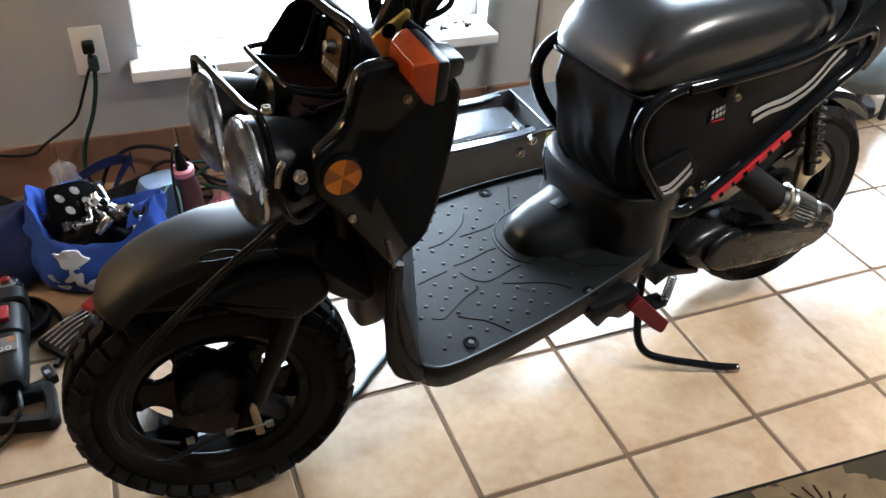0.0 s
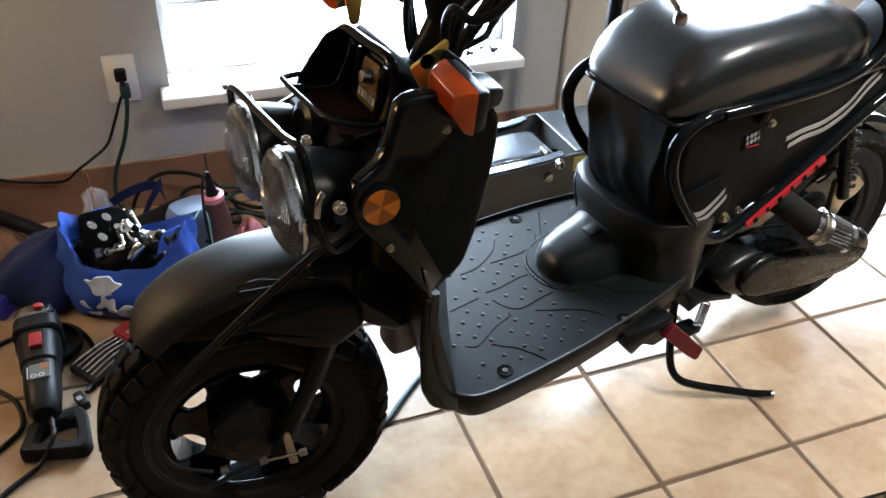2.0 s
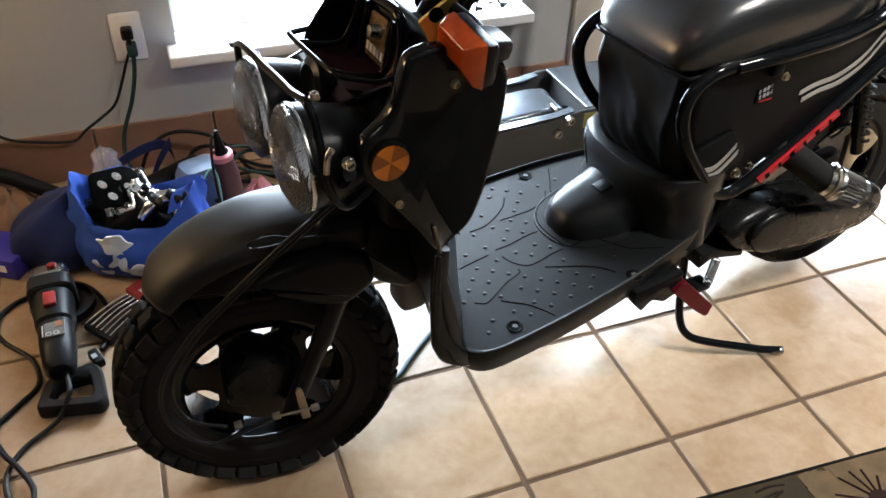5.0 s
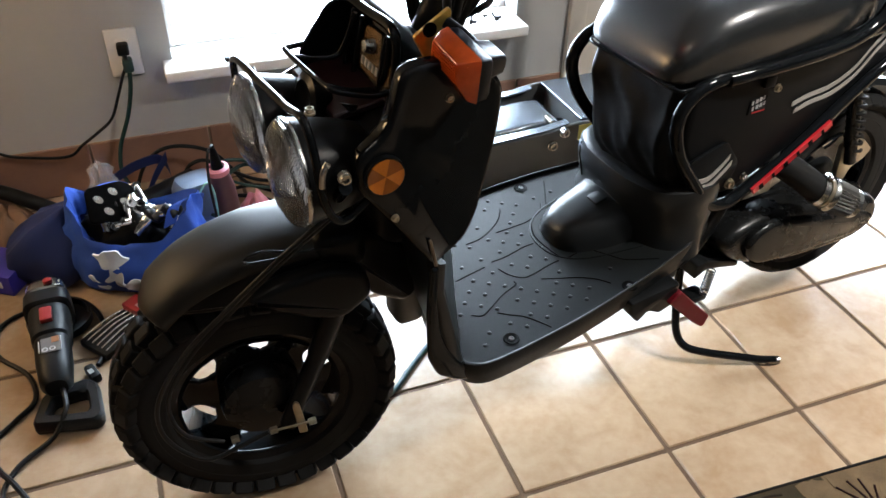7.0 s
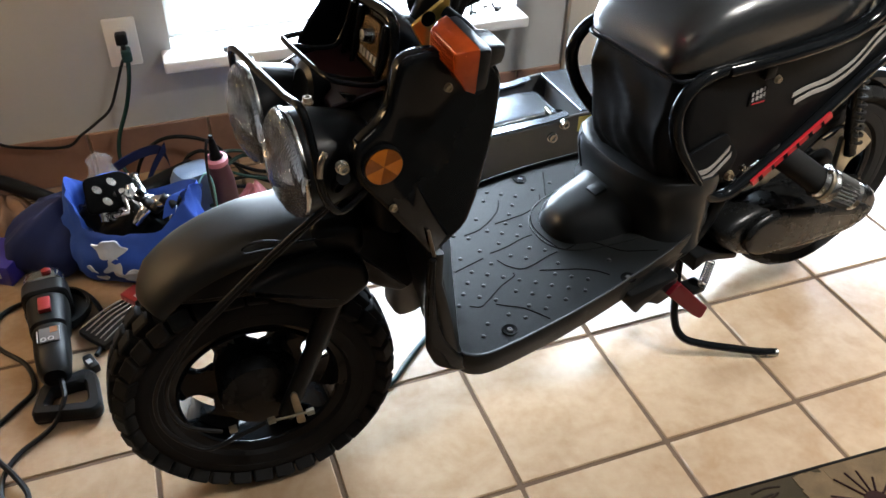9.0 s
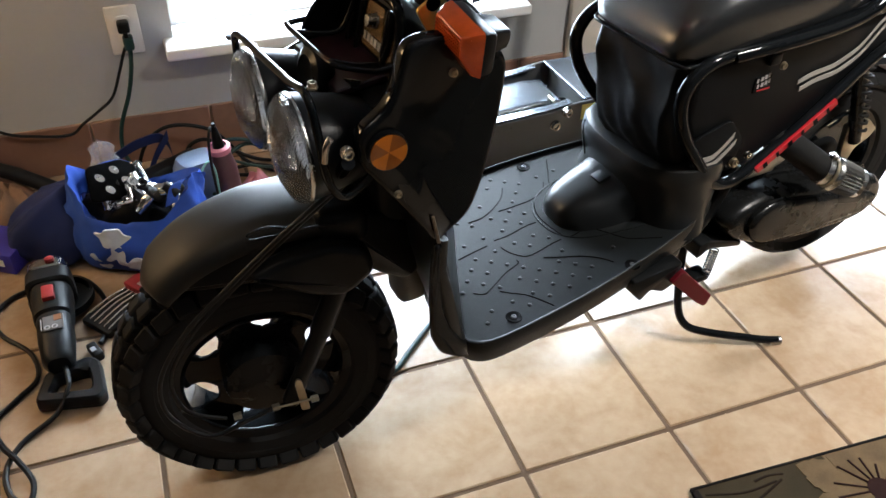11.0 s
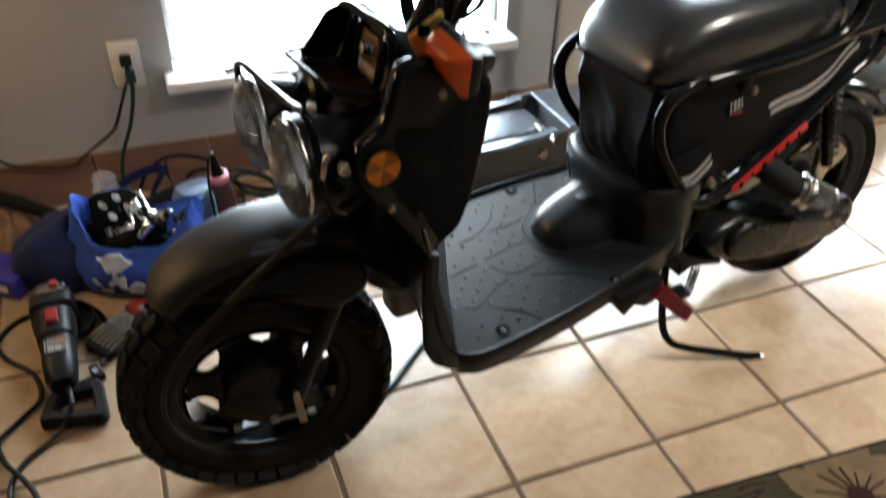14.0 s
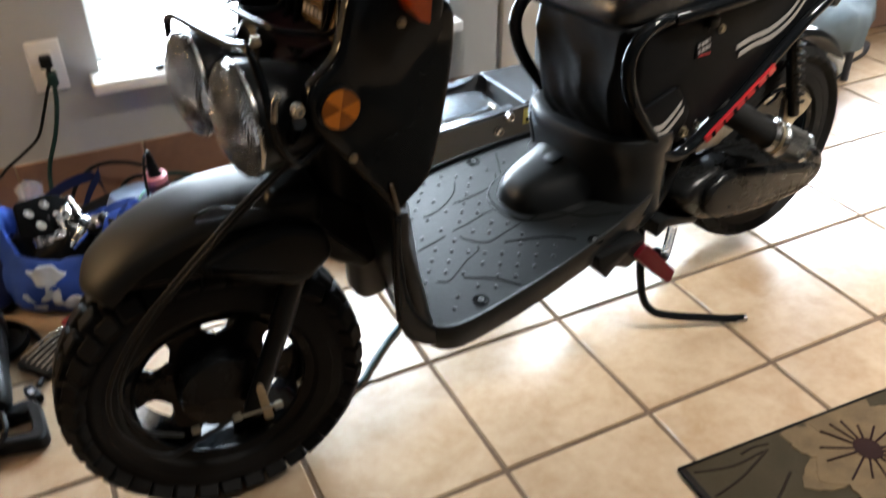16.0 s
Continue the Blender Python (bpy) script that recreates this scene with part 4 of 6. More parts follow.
for u, hw, top in ((0.566, 0.016, 0.352), (0.569, 0.028, 0.362), (0.577, 0.042, 0.376), (0.592, 0.055, 0.388), (0.615, 0.064, 0.398), (0.645, 0.072, 0.407), (0.675, 0.080, 0.413), (0.70, 0.090, 0.417), (0.725, 0.110, 0.420), (0.75, 0.135, 0.422)):
    base = deck_z(u) - 0.008
    ring = []
    for k in range(25):
        q = -1 + 2 * k / 24
        ring.append((u, (hw if q > 0 else min(hw, 0.076)) * math.copysign(abs(q) ** 0.8, q) * 1.06, base + (top - base) * (1 - abs(q) ** 2.6) ** 0.62))
    secs.append(ring + [(u, hw * 0.5, base - 0.01), (u, -hw * 0.5, base - 0.01)])
part("nose_cover", lofted(secs), SATIN, scooter, "rounded satin grey nose", sharp=70)
part("nose_seam", tubed([(u, v, deck_z(u) - 0.0042) for u, v in ((0.70, 0.105), (0.60, 0.082), (0.556, 0.045), (0.545, 0.0), (0.556, -0.045), (0.60, -0.080), (0.70, -0.105))], 0.0018, seg=6), MATGREY, scooter)
part("nose_latch", boxed(-0.014, 0.014, -0.014, 0.014, -0.004, 0.004, 0.003, 2, Matrix.Translation((0.660, -0.010, 0.4105)) @ Matrix.Rotation(radians(-16), 4, "Y")), MATGREY, scooter)

# frame tubes round the bag, and the grab rail
side = [(0.86, -0.128, 0.410), (0.91, -0.130, 0.433), (0.99, -0.130, 0.480), (1.067, -0.130, 0.537), (1.15, -0.130, 0.598), (1.218, -0.128, 0.636), (1.242, -0.125, 0.672), (1.222, -0.126, 0.702), (1.16, -0.130, 0.700), (1.02, -0.132, 0.690), (0.88, -0.132, 0.683), (0.775, -0.130, 0.677), (0.722, -0.130, 0.664), (0.696, -0.130, 0.634), (0.696, -0.130, 0.594), (0.720, -0.130, 0.540), (0.772, -0.130, 0.470), (0.81, -0.129, 0.425)]
part("frame_loop", tubed(side, 0.0120, closed=True, seg=14), BLACKG, scooter, "gloss black frame tube")
part("frame_loop", tubed([(u - 0.016 * max(0.0, 1 - (u - 0.70) / 0.25), -v + 0.004, z) for u, v, z in side], 0.0120, closed=True, seg=14), BLACKG, scooter, "gloss black frame tube")
part("grab_rail", tubed([(0.78, -0.134, 0.676), (0.86, -0.146, 0.684), (0.98, -0.152, 0.693), (1.05, -0.152, 0.706), (1.100, -0.150, 0.732), (1.116, -0.147, 0.770), (1.102, -0.135, 0.815), (1.080, -0.105, 0.834), (1.085, -0.03, 0.836), (1.11, 0.08, 0.816), (1.125, 0.118, 0.802), (1.125, 0.138, 0.775), (1.10, 0.148, 0.725), (1.05, 0.150, 0.704), (0.98, 0.150, 0.692)], 0.0125, seg=12), BLACKG, scooter, "gloss black grab rail")
decal = bmesh.new()
a, b = Vector((0.905, -0.1455, 0.4315)), Vector((1.066, -0.1455, 0.5340))
n = Vector((-(b - a).z, 0, (b - a).x)).normalized()
loft(decal, [[p + n * 0.0065, p + n * 0.0055 + Vector((0, -0.0016, 0)), p - n * 0.0065 + Vector((0, -0.0018, 0)), p - n * 0.0075, p - n * 0.0075 + Vector((0, 0.004, 0)), p + n * 0.0065 + Vector((0, 0.004, 0))] for p in (a + (b - a) * k / 6 for k in range(7))])
dec = part("decal", decal, REDD, scooter, "red decal on the frame tube")
for k in range(6):
    p = a + (b - a) * (k + 0.6) / 6.4
    part("decal_bar", boxed(-0.0030 if k % 2 else -0.0048, 0.0030 if k % 2 else 0.0048, -0.0003, 0.0003, -0.0062, 0.0062, m=Matrix.Translation(p - n * 0.0006 + Vector((0, -0.0030, 0))) @ Matrix.Rotation(radians(-32), 4, "Y")), DARK, dec)

# bag under the seat
out = rounded([(0.722, 0.660), (1.16, 0.690), (1.218, 0.680), (1.225, 0.650), (1.14, 0.592), (0.99, 0.484), (0.86, 0.425), (0.775, 0.462), (0.722, 0.56)], 0.022)
bag = part("seat_bag", prismed(out, -0.126, 0.126, 0.012, 3), FABRIC, scooter, "black nylon bag with silver reflective stripes")
# creased front of the bag
fold = []
random.seed(9)
for i in range(33):
    col = []
    for j in range(19):
        q = j / 18
        v = -0.112 + (0.236 - 0.075 * q ** 1.5) * i / 32
        z = 0.662 - 0.215 * q
        u = 0.706 - 0.024 * math.sin(min(1, q * 1.15) * math.pi * 0.75) + 0.09 * max(0, q - 0.78) - 0.014 * (v + 0.11) / 0.24
        edge = min(1, min(i, 32 - i) / 3)
        d = q * 1.6 + v * 9
        w = abs(noise.noise(Vector((v * 9 + 2.2 * q, q * 1.6 - v * 3, 2.0)))) * 1.6 + 0.5 * abs(noise.noise(Vector((v * 24 + 4.5 * q, q * 3 - v * 6, 5.0))))
        col.append((u + 0.011 * w + 0.010 + (1 - edge) * 0.018, v, z))
    fold.append(col + [(0.76, y, z) for x, y, z in col[::-1]])
part("bag_front", lofted(fold), FABRIC, bag, sharp=80)
part("bag_flap", prismed(rounded([(0.740, 0.530), (0.82, 0.552), (0.862, 0.50), (0.85, 0.456), (0.79, 0.448), (0.75, 0.470)], 0.012), -0.1335, -0.1255, 0.003, 2), FABRIC, bag)
for pts, w in (([(0.757, -0.134, 0.487), (0.789, -0.134, 0.485), (0.812, -0.134, 0.500), (0.832, -0.134, 0.520)], 0.005), ([(0.763, -0.134, 0.473), (0.796, -0.134, 0.470), (0.820, -0.134, 0.486), (0.840, -0.134, 0.505)], 0.005),
               ([(0.962, -0.128, 0.588), (1.00, -0.128, 0.597), (1.05, -0.128, 0.603), (1.10, -0.128, 0.626), (1.135, -0.128, 0.664), (1.16, -0.128, 0.684)], 0.0045), ([(0.972, -0.128, 0.572), (1.01, -0.128, 0.582), (1.06, -0.128, 0.588), (1.11, -0.128, 0.612), (1.147, -0.128, 0.652), (1.17, -0.128, 0.670)], 0.0045)):
    strip = glide(pts, 5)
    part("reflective_stripe", lofted([[p + Vector((0, 0, w)), p + Vector((0, -0.0015, w)), p + Vector((0, -0.0015, -w)), p + Vector((0, 0, -w))] for p in strip]), REFL, bag, "silver reflective stripe")
tagp = part("bag_tag", boxed(0.855, 0.893, -0.1285, -0.1255, 0.590, 0.618, 0.001), FABRIC, bag)
for row, z in enumerate((0.609, 0.598)):
    for k in range(4):
        x = 0.858 + 0.0082 * k + 0.003 * row
        part("tag_bar", boxed(x, x + (0.0058 if k % 3 else 0.0040), -0.1292, -0.1284, z + 0.0020 * k, z + 0.0075 + 0.0020 * k), MIDGREY, tagp)
part("tag_line", boxed(0.863, 0.893, -0.1292, -0.1284, 0.5925, 0.5950), REDD, tagp)
part("buckle", boxed(0.868, 0.893, -0.138, -0.126, 0.640, 0.662, 0.004), BLACKP, bag)
bolt("rivet", scooter, (0.897, -0.138, 0.638), (0, -1, 0), 0.006, BRASSY, 0.006)
bolt("bolt", scooter, (0.845, -0.136, 0.462), (0, -1, 0), 0.008, BRASSY, 0.008)
bolt("bolt", scooter, (0.875, -0.136, 0.470), (0, -1, 0), 0.006, STEEL, 0.008)

# seat
secs = []
prof = [(0.684, 0.674, 0.688, 0.070), (0.687, 0.670, 0.700, 0.096), (0.695, 0.668, 0.719, 0.110), (0.710, 0.668, 0.743, 0.121), (0.735, 0.669, 0.768, 0.128), (0.770, 0.671, 0.786, 0.133), (0.82, 0.675, 0.796, 0.137), (0.88, 0.679, 0.801, 0.139), (0.94, 0.684, 0.803, 0.139), (1.00, 0.688, 0.803, 0.137), (1.05, 0.692, 0.799, 0.131), (1.10, 0.697, 0.786, 0.123), (1.135, 0.701, 0.768, 0.110), (1.158, 0.707, 0.746, 0.092), (1.166, 0.713, 0.732, 0.075)]
for u, z0, z1, hw in prof:
    ring = []
    zc = z0 + 0.24 * (z1 - z0)
    for k in range(64):
        a = 2 * math.pi * k / 64
        c, s = math.cos(a), math.sin(a)
        if s >= 0:
            v, z = hw * math.copysign(abs(c) ** 0.47, c), zc + (z1 - zc) * s ** 0.62
        else:
            v, z = hw * math.copysign(abs(c) ** 0.40, c), zc - (zc - z0) * abs(s) ** 0.55
        ring.append((u, v, z))
    secs.append(ring)
part("seat", lofted(secs), VINYL, scooter, "black vinyl saddle with a soft sheen", sharp=60)
part("seat_rim", tubed([(1.12, -0.122, 0.699), (0.98, -0.132, 0.687), (0.82, -0.129, 0.672), (0.712, -0.126, 0.670), (0.687, -0.108, 0.669), (0.689, 0.0, 0.666), (0.692, 0.105, 0.663), (0.715, 0.122, 0.663)], 0.0036), BLACKG, scooter, "gloss black rim of the seat pan")
bolt("seat_stud", scooter, (1.105, -0.131, 0.712), (0, -1, 0.2), 0.008, BRASSY, 0.006)

# tail
part("tail_box", prismed(rounded([(1.375, 0.715), (1.352, 0.825), (1.368, 0.848), (1.50, 0.838), (1.51, 0.73), (1.46, 0.69)], 0.006), -0.075, 0.075, 0.004, 2), MATGREY, scooter, "dark grey tail housing")
part("tail_lamp", boxed(1.41, 1.515, -0.06, 0.06, 0.838, 0.865, 0.010, 3), REDP, scooter, "red tail lamp")
part("tail_bracket", prismed(rounded([(1.24, 0.66), (1.36, 0.75), (1.43, 0.73), (1.42, 0.62), (1.37, 0.56), (1.33, 0.60)], 0.012), -0.06, 0.06, 0.006, 2), BLACKP, scooter)
bolt("bolt", scooter, (1.385, -0.076, 0.762), (0, -1, 0), 0.007, STEEL, 0.005)
rs = part("turn_signal", boxed(1.235, 1.30, 0.085, 0.140, 0.742, 0.794, 0.010, 3), BLACKP, scooter, "rear turn signal with an orange lens")
part("lens", boxed(1.30, 1.322, 0.090, 0.135, 0.748, 0.792, 0.008, 3), AMBER, rs)
part("rear_mudguard", lofted([[(1.262 + r * math.cos(a), v, 0.272 + r * math.sin(a)) for r, v in ((0.250, -0.06), (0.262, -0.05), (0.262, 0.05), (0.250, 0.06), (0.256, 0.0))] for a in (radians(d) for d in range(40, 121, 8))]), BLACKP, scooter)

# engine and drive
capsule = rounded([(0.872, 0.310), (0.905, 0.262), (0.955, 0.232), (1.05, 0.201), (1.16, 0.187), (1.31, 0.184), (1.362, 0.225), (1.345, 0.280), (1.27, 0.304), (1.18, 0.320), (1.05, 0.348), (0.965, 0.350), (0.905, 0.335)], 0.035, 4)
rings = []
for v, k, kz in ((-0.055, 1.0, 1.0), (-0.108, 1.0, 1.0), (-0.120, 0.992, 0.975), (-0.130, 0.975, 0.925), (-0.137, 0.95, 0.85), (-0.141, 0.915, 0.75), (-0.1425, 0.87, 0.64), (-0.143, 0.6, 0.4)):
    rings.append([(1.10 + (x - 1.10) * k, v, 0.270 - 0.13 * (x - 1.10) * (1 - kz) + (z - 0.270) * kz) for x, z in capsule])
eng = part("engine_case", lofted(rings), ENGINE, scooter, "black drive-belt cover", sharp=70)
upper = rounded([(0.925, 0.318), (0.935, 0.268), (0.975, 0.238), (1.08, 0.226), (1.29, 0.218), (1.318, 0.252), (1.26, 0.282), (1.06, 0.324), (0.985, 0.345)], 0.03, 5)
part("case_boss", prismed(upper, -0.158, -0.136, 0.015, 5), ENGINE, eng)
part("case_flange", prismed([(1.10 + (x - 1.10) * 1.03, 0.268 + (z - 0.268) * 1.09) for x, z in capsule], -0.086, -0.072, 0.003, 1), ENGINE, eng)
part("case_step", tubed([(0.93, -0.128, 0.262), (1.00, -0.135, 0.232), (1.12, -0.136, 0.212), (1.24, -0.134, 0.207), (1.31, -0.126, 0.214)], 0.004, seg=8), ENGINE, eng)
part("case_step", tubed([(0.918, -0.122, 0.318), (0.96, -0.130, 0.325), (1.04, -0.134, 0.322), (1.16, -0.132, 0.303), (1.28, -0.126, 0.288)], 0.005, seg=8), ENGINE, eng)
for p in ((0.94, 0.240), (1.03, 0.345), (1.22, 0.198), (1.10, 0.200)):
    part("case_bolt", lathed([(0.006, 0), (0.006, 0.008), (0.004, 0.010), (0, 0.010)], axis((p[0], -0.100, p[1]), (0, -1, 0)), 8), ENGINE, eng)
part("crankcase", boxed(0.87, 1.12, -0.058, 0.10, 0.22, 0.39, 0.03, 3), ENGINE, scooter)
fins = bmesh.new()
for k in range(6):
    box(fins, 0.80 + 0.012 * k, 0.806 + 0.012 * k, -0.06, 0.07, 0.29, 0.41, 0.002, 1)
box(fins, 0.79, 0.875, -0.045, 0.055, 0.30, 0.395)
part("cylinder", fins, ENGINE, scooter)
part("carburettor", boxed(0.93, 1.01, -0.11, -0.04, 0.375, 0.425, 0.012, 3), ALLOY, scooter, "cast alloy carburettor")
part("mount_plate", prismed(rounded([(0.985, 0.405), (1.05, 0.43), (1.07, 0.40), (1.0, 0.37)], 0.01), -0.10, -0.085, 0.003, 2), ALLOY, scooter)
part("intake_hose", tubed([(0.965, -0.10, 0.470), (1.005, -0.135, 0.447), (1.053, -0.176, 0.409)], 0.0262, seg=18), RUBBER, scooter, "black rubber intake hose")
fm = axis((1.055, -0.178, 0.408), (0.80, -0.45, -0.36)) @ Matrix.Scale(0.86, 4)
filt = part("air_filter", lathed([(0, 0.012), (0.036, 0.012), (0.039, 0.016), (0.039, 0.024), (0.031, 0.027), (0.026, 0.075), (0.033, 0.078), (0.033, 0.088), (0.029, 0.091), (0, 0.091)], fm, 36), STEEL, scooter, "chrome-capped cone air filter")
pl = bmesh.new()
for k in range(30):
    a = 2 * math.pi * k / 30
    c, s = math.cos(a), math.sin(a)
    loft(pl, [[fm @ Vector((r * math.cos(a + d), r * math.sin(a + d), h)) for r, d in ((ro, -0.055), (ro + 0.003, 0.0), (ro, 0.055), (ro - 0.004, 0.0))] for ro, h in ((0.0365, 0.026), (0.0325, 0.076))])
part("pleats", pl, pbr("filter_gauze", (0.16, 0.16, 0.155), 0.5, metal=0.4, var=0.2, bump=0.5, bscale=600), filt, "grey pleated gauze")
part("hose_clamp", lathed([(0.0315, -0.012), (0.0335, -0.012), (0.0335, 0.002), (0.0315, 0.002)], fm, 32, True), STEEL, filt, "bright steel band")
part("clamp_screw", boxed(-0.012, 0.012, -0.006, 0.006, -0.006, 0.006, 0.002, 1, fm @ Matrix.Translation((0.0, 0.037, -0.005))), STEEL, filt)
part("clamp_band", lathed([(0.033, 0.004), (0.0355, 0.004), (0.0355, 0.012), (0.033, 0.012)], fm, 32, True), BRASSY, filt)
spring = []
for k in range(90):
    a = 2 * math.pi * k / 9
    p = Vector((1.195, -0.085, 0.58)).lerp(Vector((1.262, -0.085, 0.395)), k / 89)
    spring.append(p + Vector((0.0165 * math.cos(a), 0.0165 * math.sin(a), 0)))
shock = part("shock_absorber", tubed([(1.19, -0.085, 0.575), (1.265, -0.085, 0.365)], 0.014, smooth=False), ENGINE, scooter, "black rear shock absorber")
part("coil_spring", tubed(spring, 0.0035, seg=6, n=1), RUBBER, shock)
part("rear_bracket", prismed(rounded([(1.235, 0.405), (1.30, 0.405), (1.335, 0.375), (1.32, 0.355), (1.285, 0.34), (1.27, 0.30), (1.245, 0.33)], 0.008), -0.082, -0.068, 0.003, 2), BRASSY, scooter, "dull zinc shock bracket")
part("exhaust_pipe", tubed([(0.83, 0.05, 0.29), (0.86, 0.09, 0.22), (1.0, 0.12, 0.21), (1.12, 0.13, 0.24), (1.35, 0.14, 0.33)], 0.02), ENGINE, scooter)

# side stand and its spring, peg
part("side_stand", tubed([(0.855, -0.070, 0.235), (0.848, -0.085, 0.17), (0.845, -0.108, 0.085), (0.858, -0.130, 0.048), (0.895, -0.155, 0.034), (0.96, -0.190, 0.022), (1.005, -0.212, 0.013), (1.036, -0.226, 0.010)], 0.0085, seg=12), BLACKG, scooter, "bent black steel stand")
part("stand_foot", tubed([(1.020, -0.219, 0.009), (1.043, -0.229, 0.009)], 0.009, smooth=False), STEEL, scooter, "worn bright tip")
part("stand_pivot", prismed(rounded([(0.835, 0.268), (0.86, 0.272), (0.952, 0.240), (0.950, 0.228), (0.865, 0.250), (0.835, 0.235)], 0.005), -0.128, -0.066, 0.003, 2), BLACKP, scooter)
part("stand_lug", boxed(0.850, 0.890, -0.126, -0.090, 0.160, 0.176, 0.004), BLACKP, scooter)
coil = []
for k in range(120):
    a = 2 * math.pi * k / 11
    p = Vector((0.889, -0.120, 0.238)).lerp(Vector((0.883, -0.120, 0.176)), k / 119)
    coil.append(p + Vector((0.0085 * math.cos(a), 0.0085 * math.sin(a), 0)))
part("stand_spring", tubed(coil, 0.0014, seg=5, n=1), STEEL, scooter, "steel return spring")
part("foot_peg", prismed(rounded([(0.694, 0.289), (0.712, 0.304), (0.724, 0.303), (0.810, 0.214), (0.803, 0.193), (0.796, 0.190), (0.770, 0.212)], 0.003), -0.204, -0.179, 0.002, 1), REDM, scooter, "red anodised foot peg")
part("peg_bracket", prismed(rounded([(0.61, 0.315), (0.72, 0.322), (0.716, 0.275), (0.685, 0.264), (0.655, 0.280), (0.635, 0.262), (0.615, 0.285)], 0.006), -0.195, -0.165, 0.004, 2), BLACKP, scooter)
part("under_frame", tubed([(0.42, -0.10, 0.265), (0.60, -0.10, 0.27), (0.83, -0.09, 0.27), (0.90, -0.10, 0.42)], 0.016), BLACKP, scooter)
part("under_frame", tubed([(0.47, 0.10, 0.265), (0.60, 0.10, 0.27), (0.83, 0.09, 0.27), (0.90, 0.10, 0.42)], 0.016), BLACKP, scooter)
part("belly_tray", boxed(0.44, 0.80, -0.12, 0.10, 0.245, 0.285, 0.015, 3), BLACKP, scooter)

# handlebar
bar = part("handlebar", tubed([(0.31, 0.35, 1.01), (0.29, 0.26, 1.03), (0.33, 0.18, 1.04), (0.345, 0.10, 0.965), (0.350, 0.0, 0.942), (0.375, -0.10, 0.945), (0.366, -0.17, 0.985), (0.364, -0.215, 1.028), (0.40, -0.25, 1.035), (0.46, -0.285, 1.025), (0.555, -0.342, 1.008)], 0.011), BLACKG, scooter, "black handlebar with red padded crossbar and red-ended grips")
part("crossbar_pad", tubed([(0.338, 0.035, 0.981), (0.379, -0.094, 0.953)], 0.022, smooth=False, seg=16), REDP, bar, "red foam crossbar pad")
gv = Vector((0.10, -0.062, -0.018)).normalized()
g0 = Vector((0.452, -0.280, 1.025))
part("grip", lathed([(0.014, 0), (0.0165, 0.002)] + [(0.0165 + (0.0012 if k % 2 else 0), 0.006 + 0.004 * k) for k in range(24)] + [(0.0165, 0.106), (0.012, 0.106)], axis(g0, gv), 20), RUBBER, bar, "black ribbed rubber grip")
part("grip_flange", lathed([(0.012, -0.008), (0.029, -0.008), (0.030, -0.003), (0.024, 0.002), (0.018, 0.004), (0.012, 0.004)], axis(g0, gv), 24), REDP, bar, "red flange")
part("grip_end", lathed([(0.0165, 0.106), (0.018, 0.108), (0.018, 0.120), (0.015, 0.124), (0, 0.124)], axis(g0, gv), 20), REDP, bar, "red grip end")
part("switch_box", boxed(-0.02, 0.02, -0.022, 0.022, -0.028, -0.002, 0.006, 2, axis(g0 - gv * 0.012, gv)), BLACKP, bar)
part("clamp", boxed(-0.016, 0.016, -0.016, 0.016, -0.055, -0.032, 0.005, 2, axis(g0 - gv * 0.01, gv)), ALLOY, bar, "cast alloy lever clamp")
lev = part("brake_lever", tubed([(0.362, -0.272, 0.988), (0.398, -0.278, 0.987), (0.438, -0.285, 0.972), (0.468, -0.287, 0.950), (0.482, -0.286, 0.934)], 0.0040, taper=(1.5, 0.75)), STEEL, bar, "polished alloy brake lever")
part("lever_ball", lathed([(0, -0.010), (0.007, -0.007), (0.008, 0), (0.007, 0.007), (0, 0.010)], Matrix.Translation((0.486, -0.286, 0.927)), 14), STEEL, lev)
for k, (dy, dz, low) in enumerate(((0.0, 0.0, 0.0), (0.012, -0.016, -0.02), (-0.010, 0.012, 0.025), (0.016, -0.03, -0.045))):
    part("cable", tubed([(0.372, -0.262, 1.000 + dz * 0.2), (0.345, -0.20 + dy, 0.988 + dz * 0.5), (0.345, -0.13 + dy, 0.930 + low), (0.345 + 0.004 * k, -0.070, 0.872 + low * 0.6), (0.338, -0.04 + 0.006 * k, 0.81)], 0.0048), BLACKC, bar)
for k in range(3):
    part("cable", tubed([(0.318, 0.04 + 0.010 * k, 0.955 - 0.02 * k), (0.300 + 0.006 * k, 0.04 + 0.008 * k, 0.87), (0.296 + 0.006 * k, 0.03, 0.82), (0.305, 0.01, 0.77)], 0.005), BLACKC, bar)
for pts in ([(0.372, -0.262, 0.994), (0.352, -0.215, 0.985), (0.350, -0.165, 0.945), (0.330, -0.140, 0.906), (0.305, -0.125, 0.895), (0.290, -0.105, 0.905), (0.300, -0.070, 0.870), (0.318, -0.040, 0.82)], [(0.372, -0.258, 1.004), (0.360, -0.20, 1.000), (0.362, -0.14, 0.965), (0.335, -0.115, 0.930), (0.318, -0.085, 0.890), (0.325, -0.050, 0.83)]):
    part("cable", tubed(pts, 0.0062), BLACKC, bar)
part("lever_perch", tubed([(0.405, -0.262, 1.026), (0.382, -0.268, 1.012), (0.370, -0.272, 0.990)], 0.010, seg=10), ALLOY, bar, "cast alloy lever perch")
part("bar_clamp", lathed([(0.030, 0), (0.034, 0.003), (0.034, 0.012), (0.026, 0.016), (0, 0.016)], axis((0.347, 0.0, 0.926), (0.06, 0, 1)), 24), ALLOY, bar, "bright alloy top clamp")
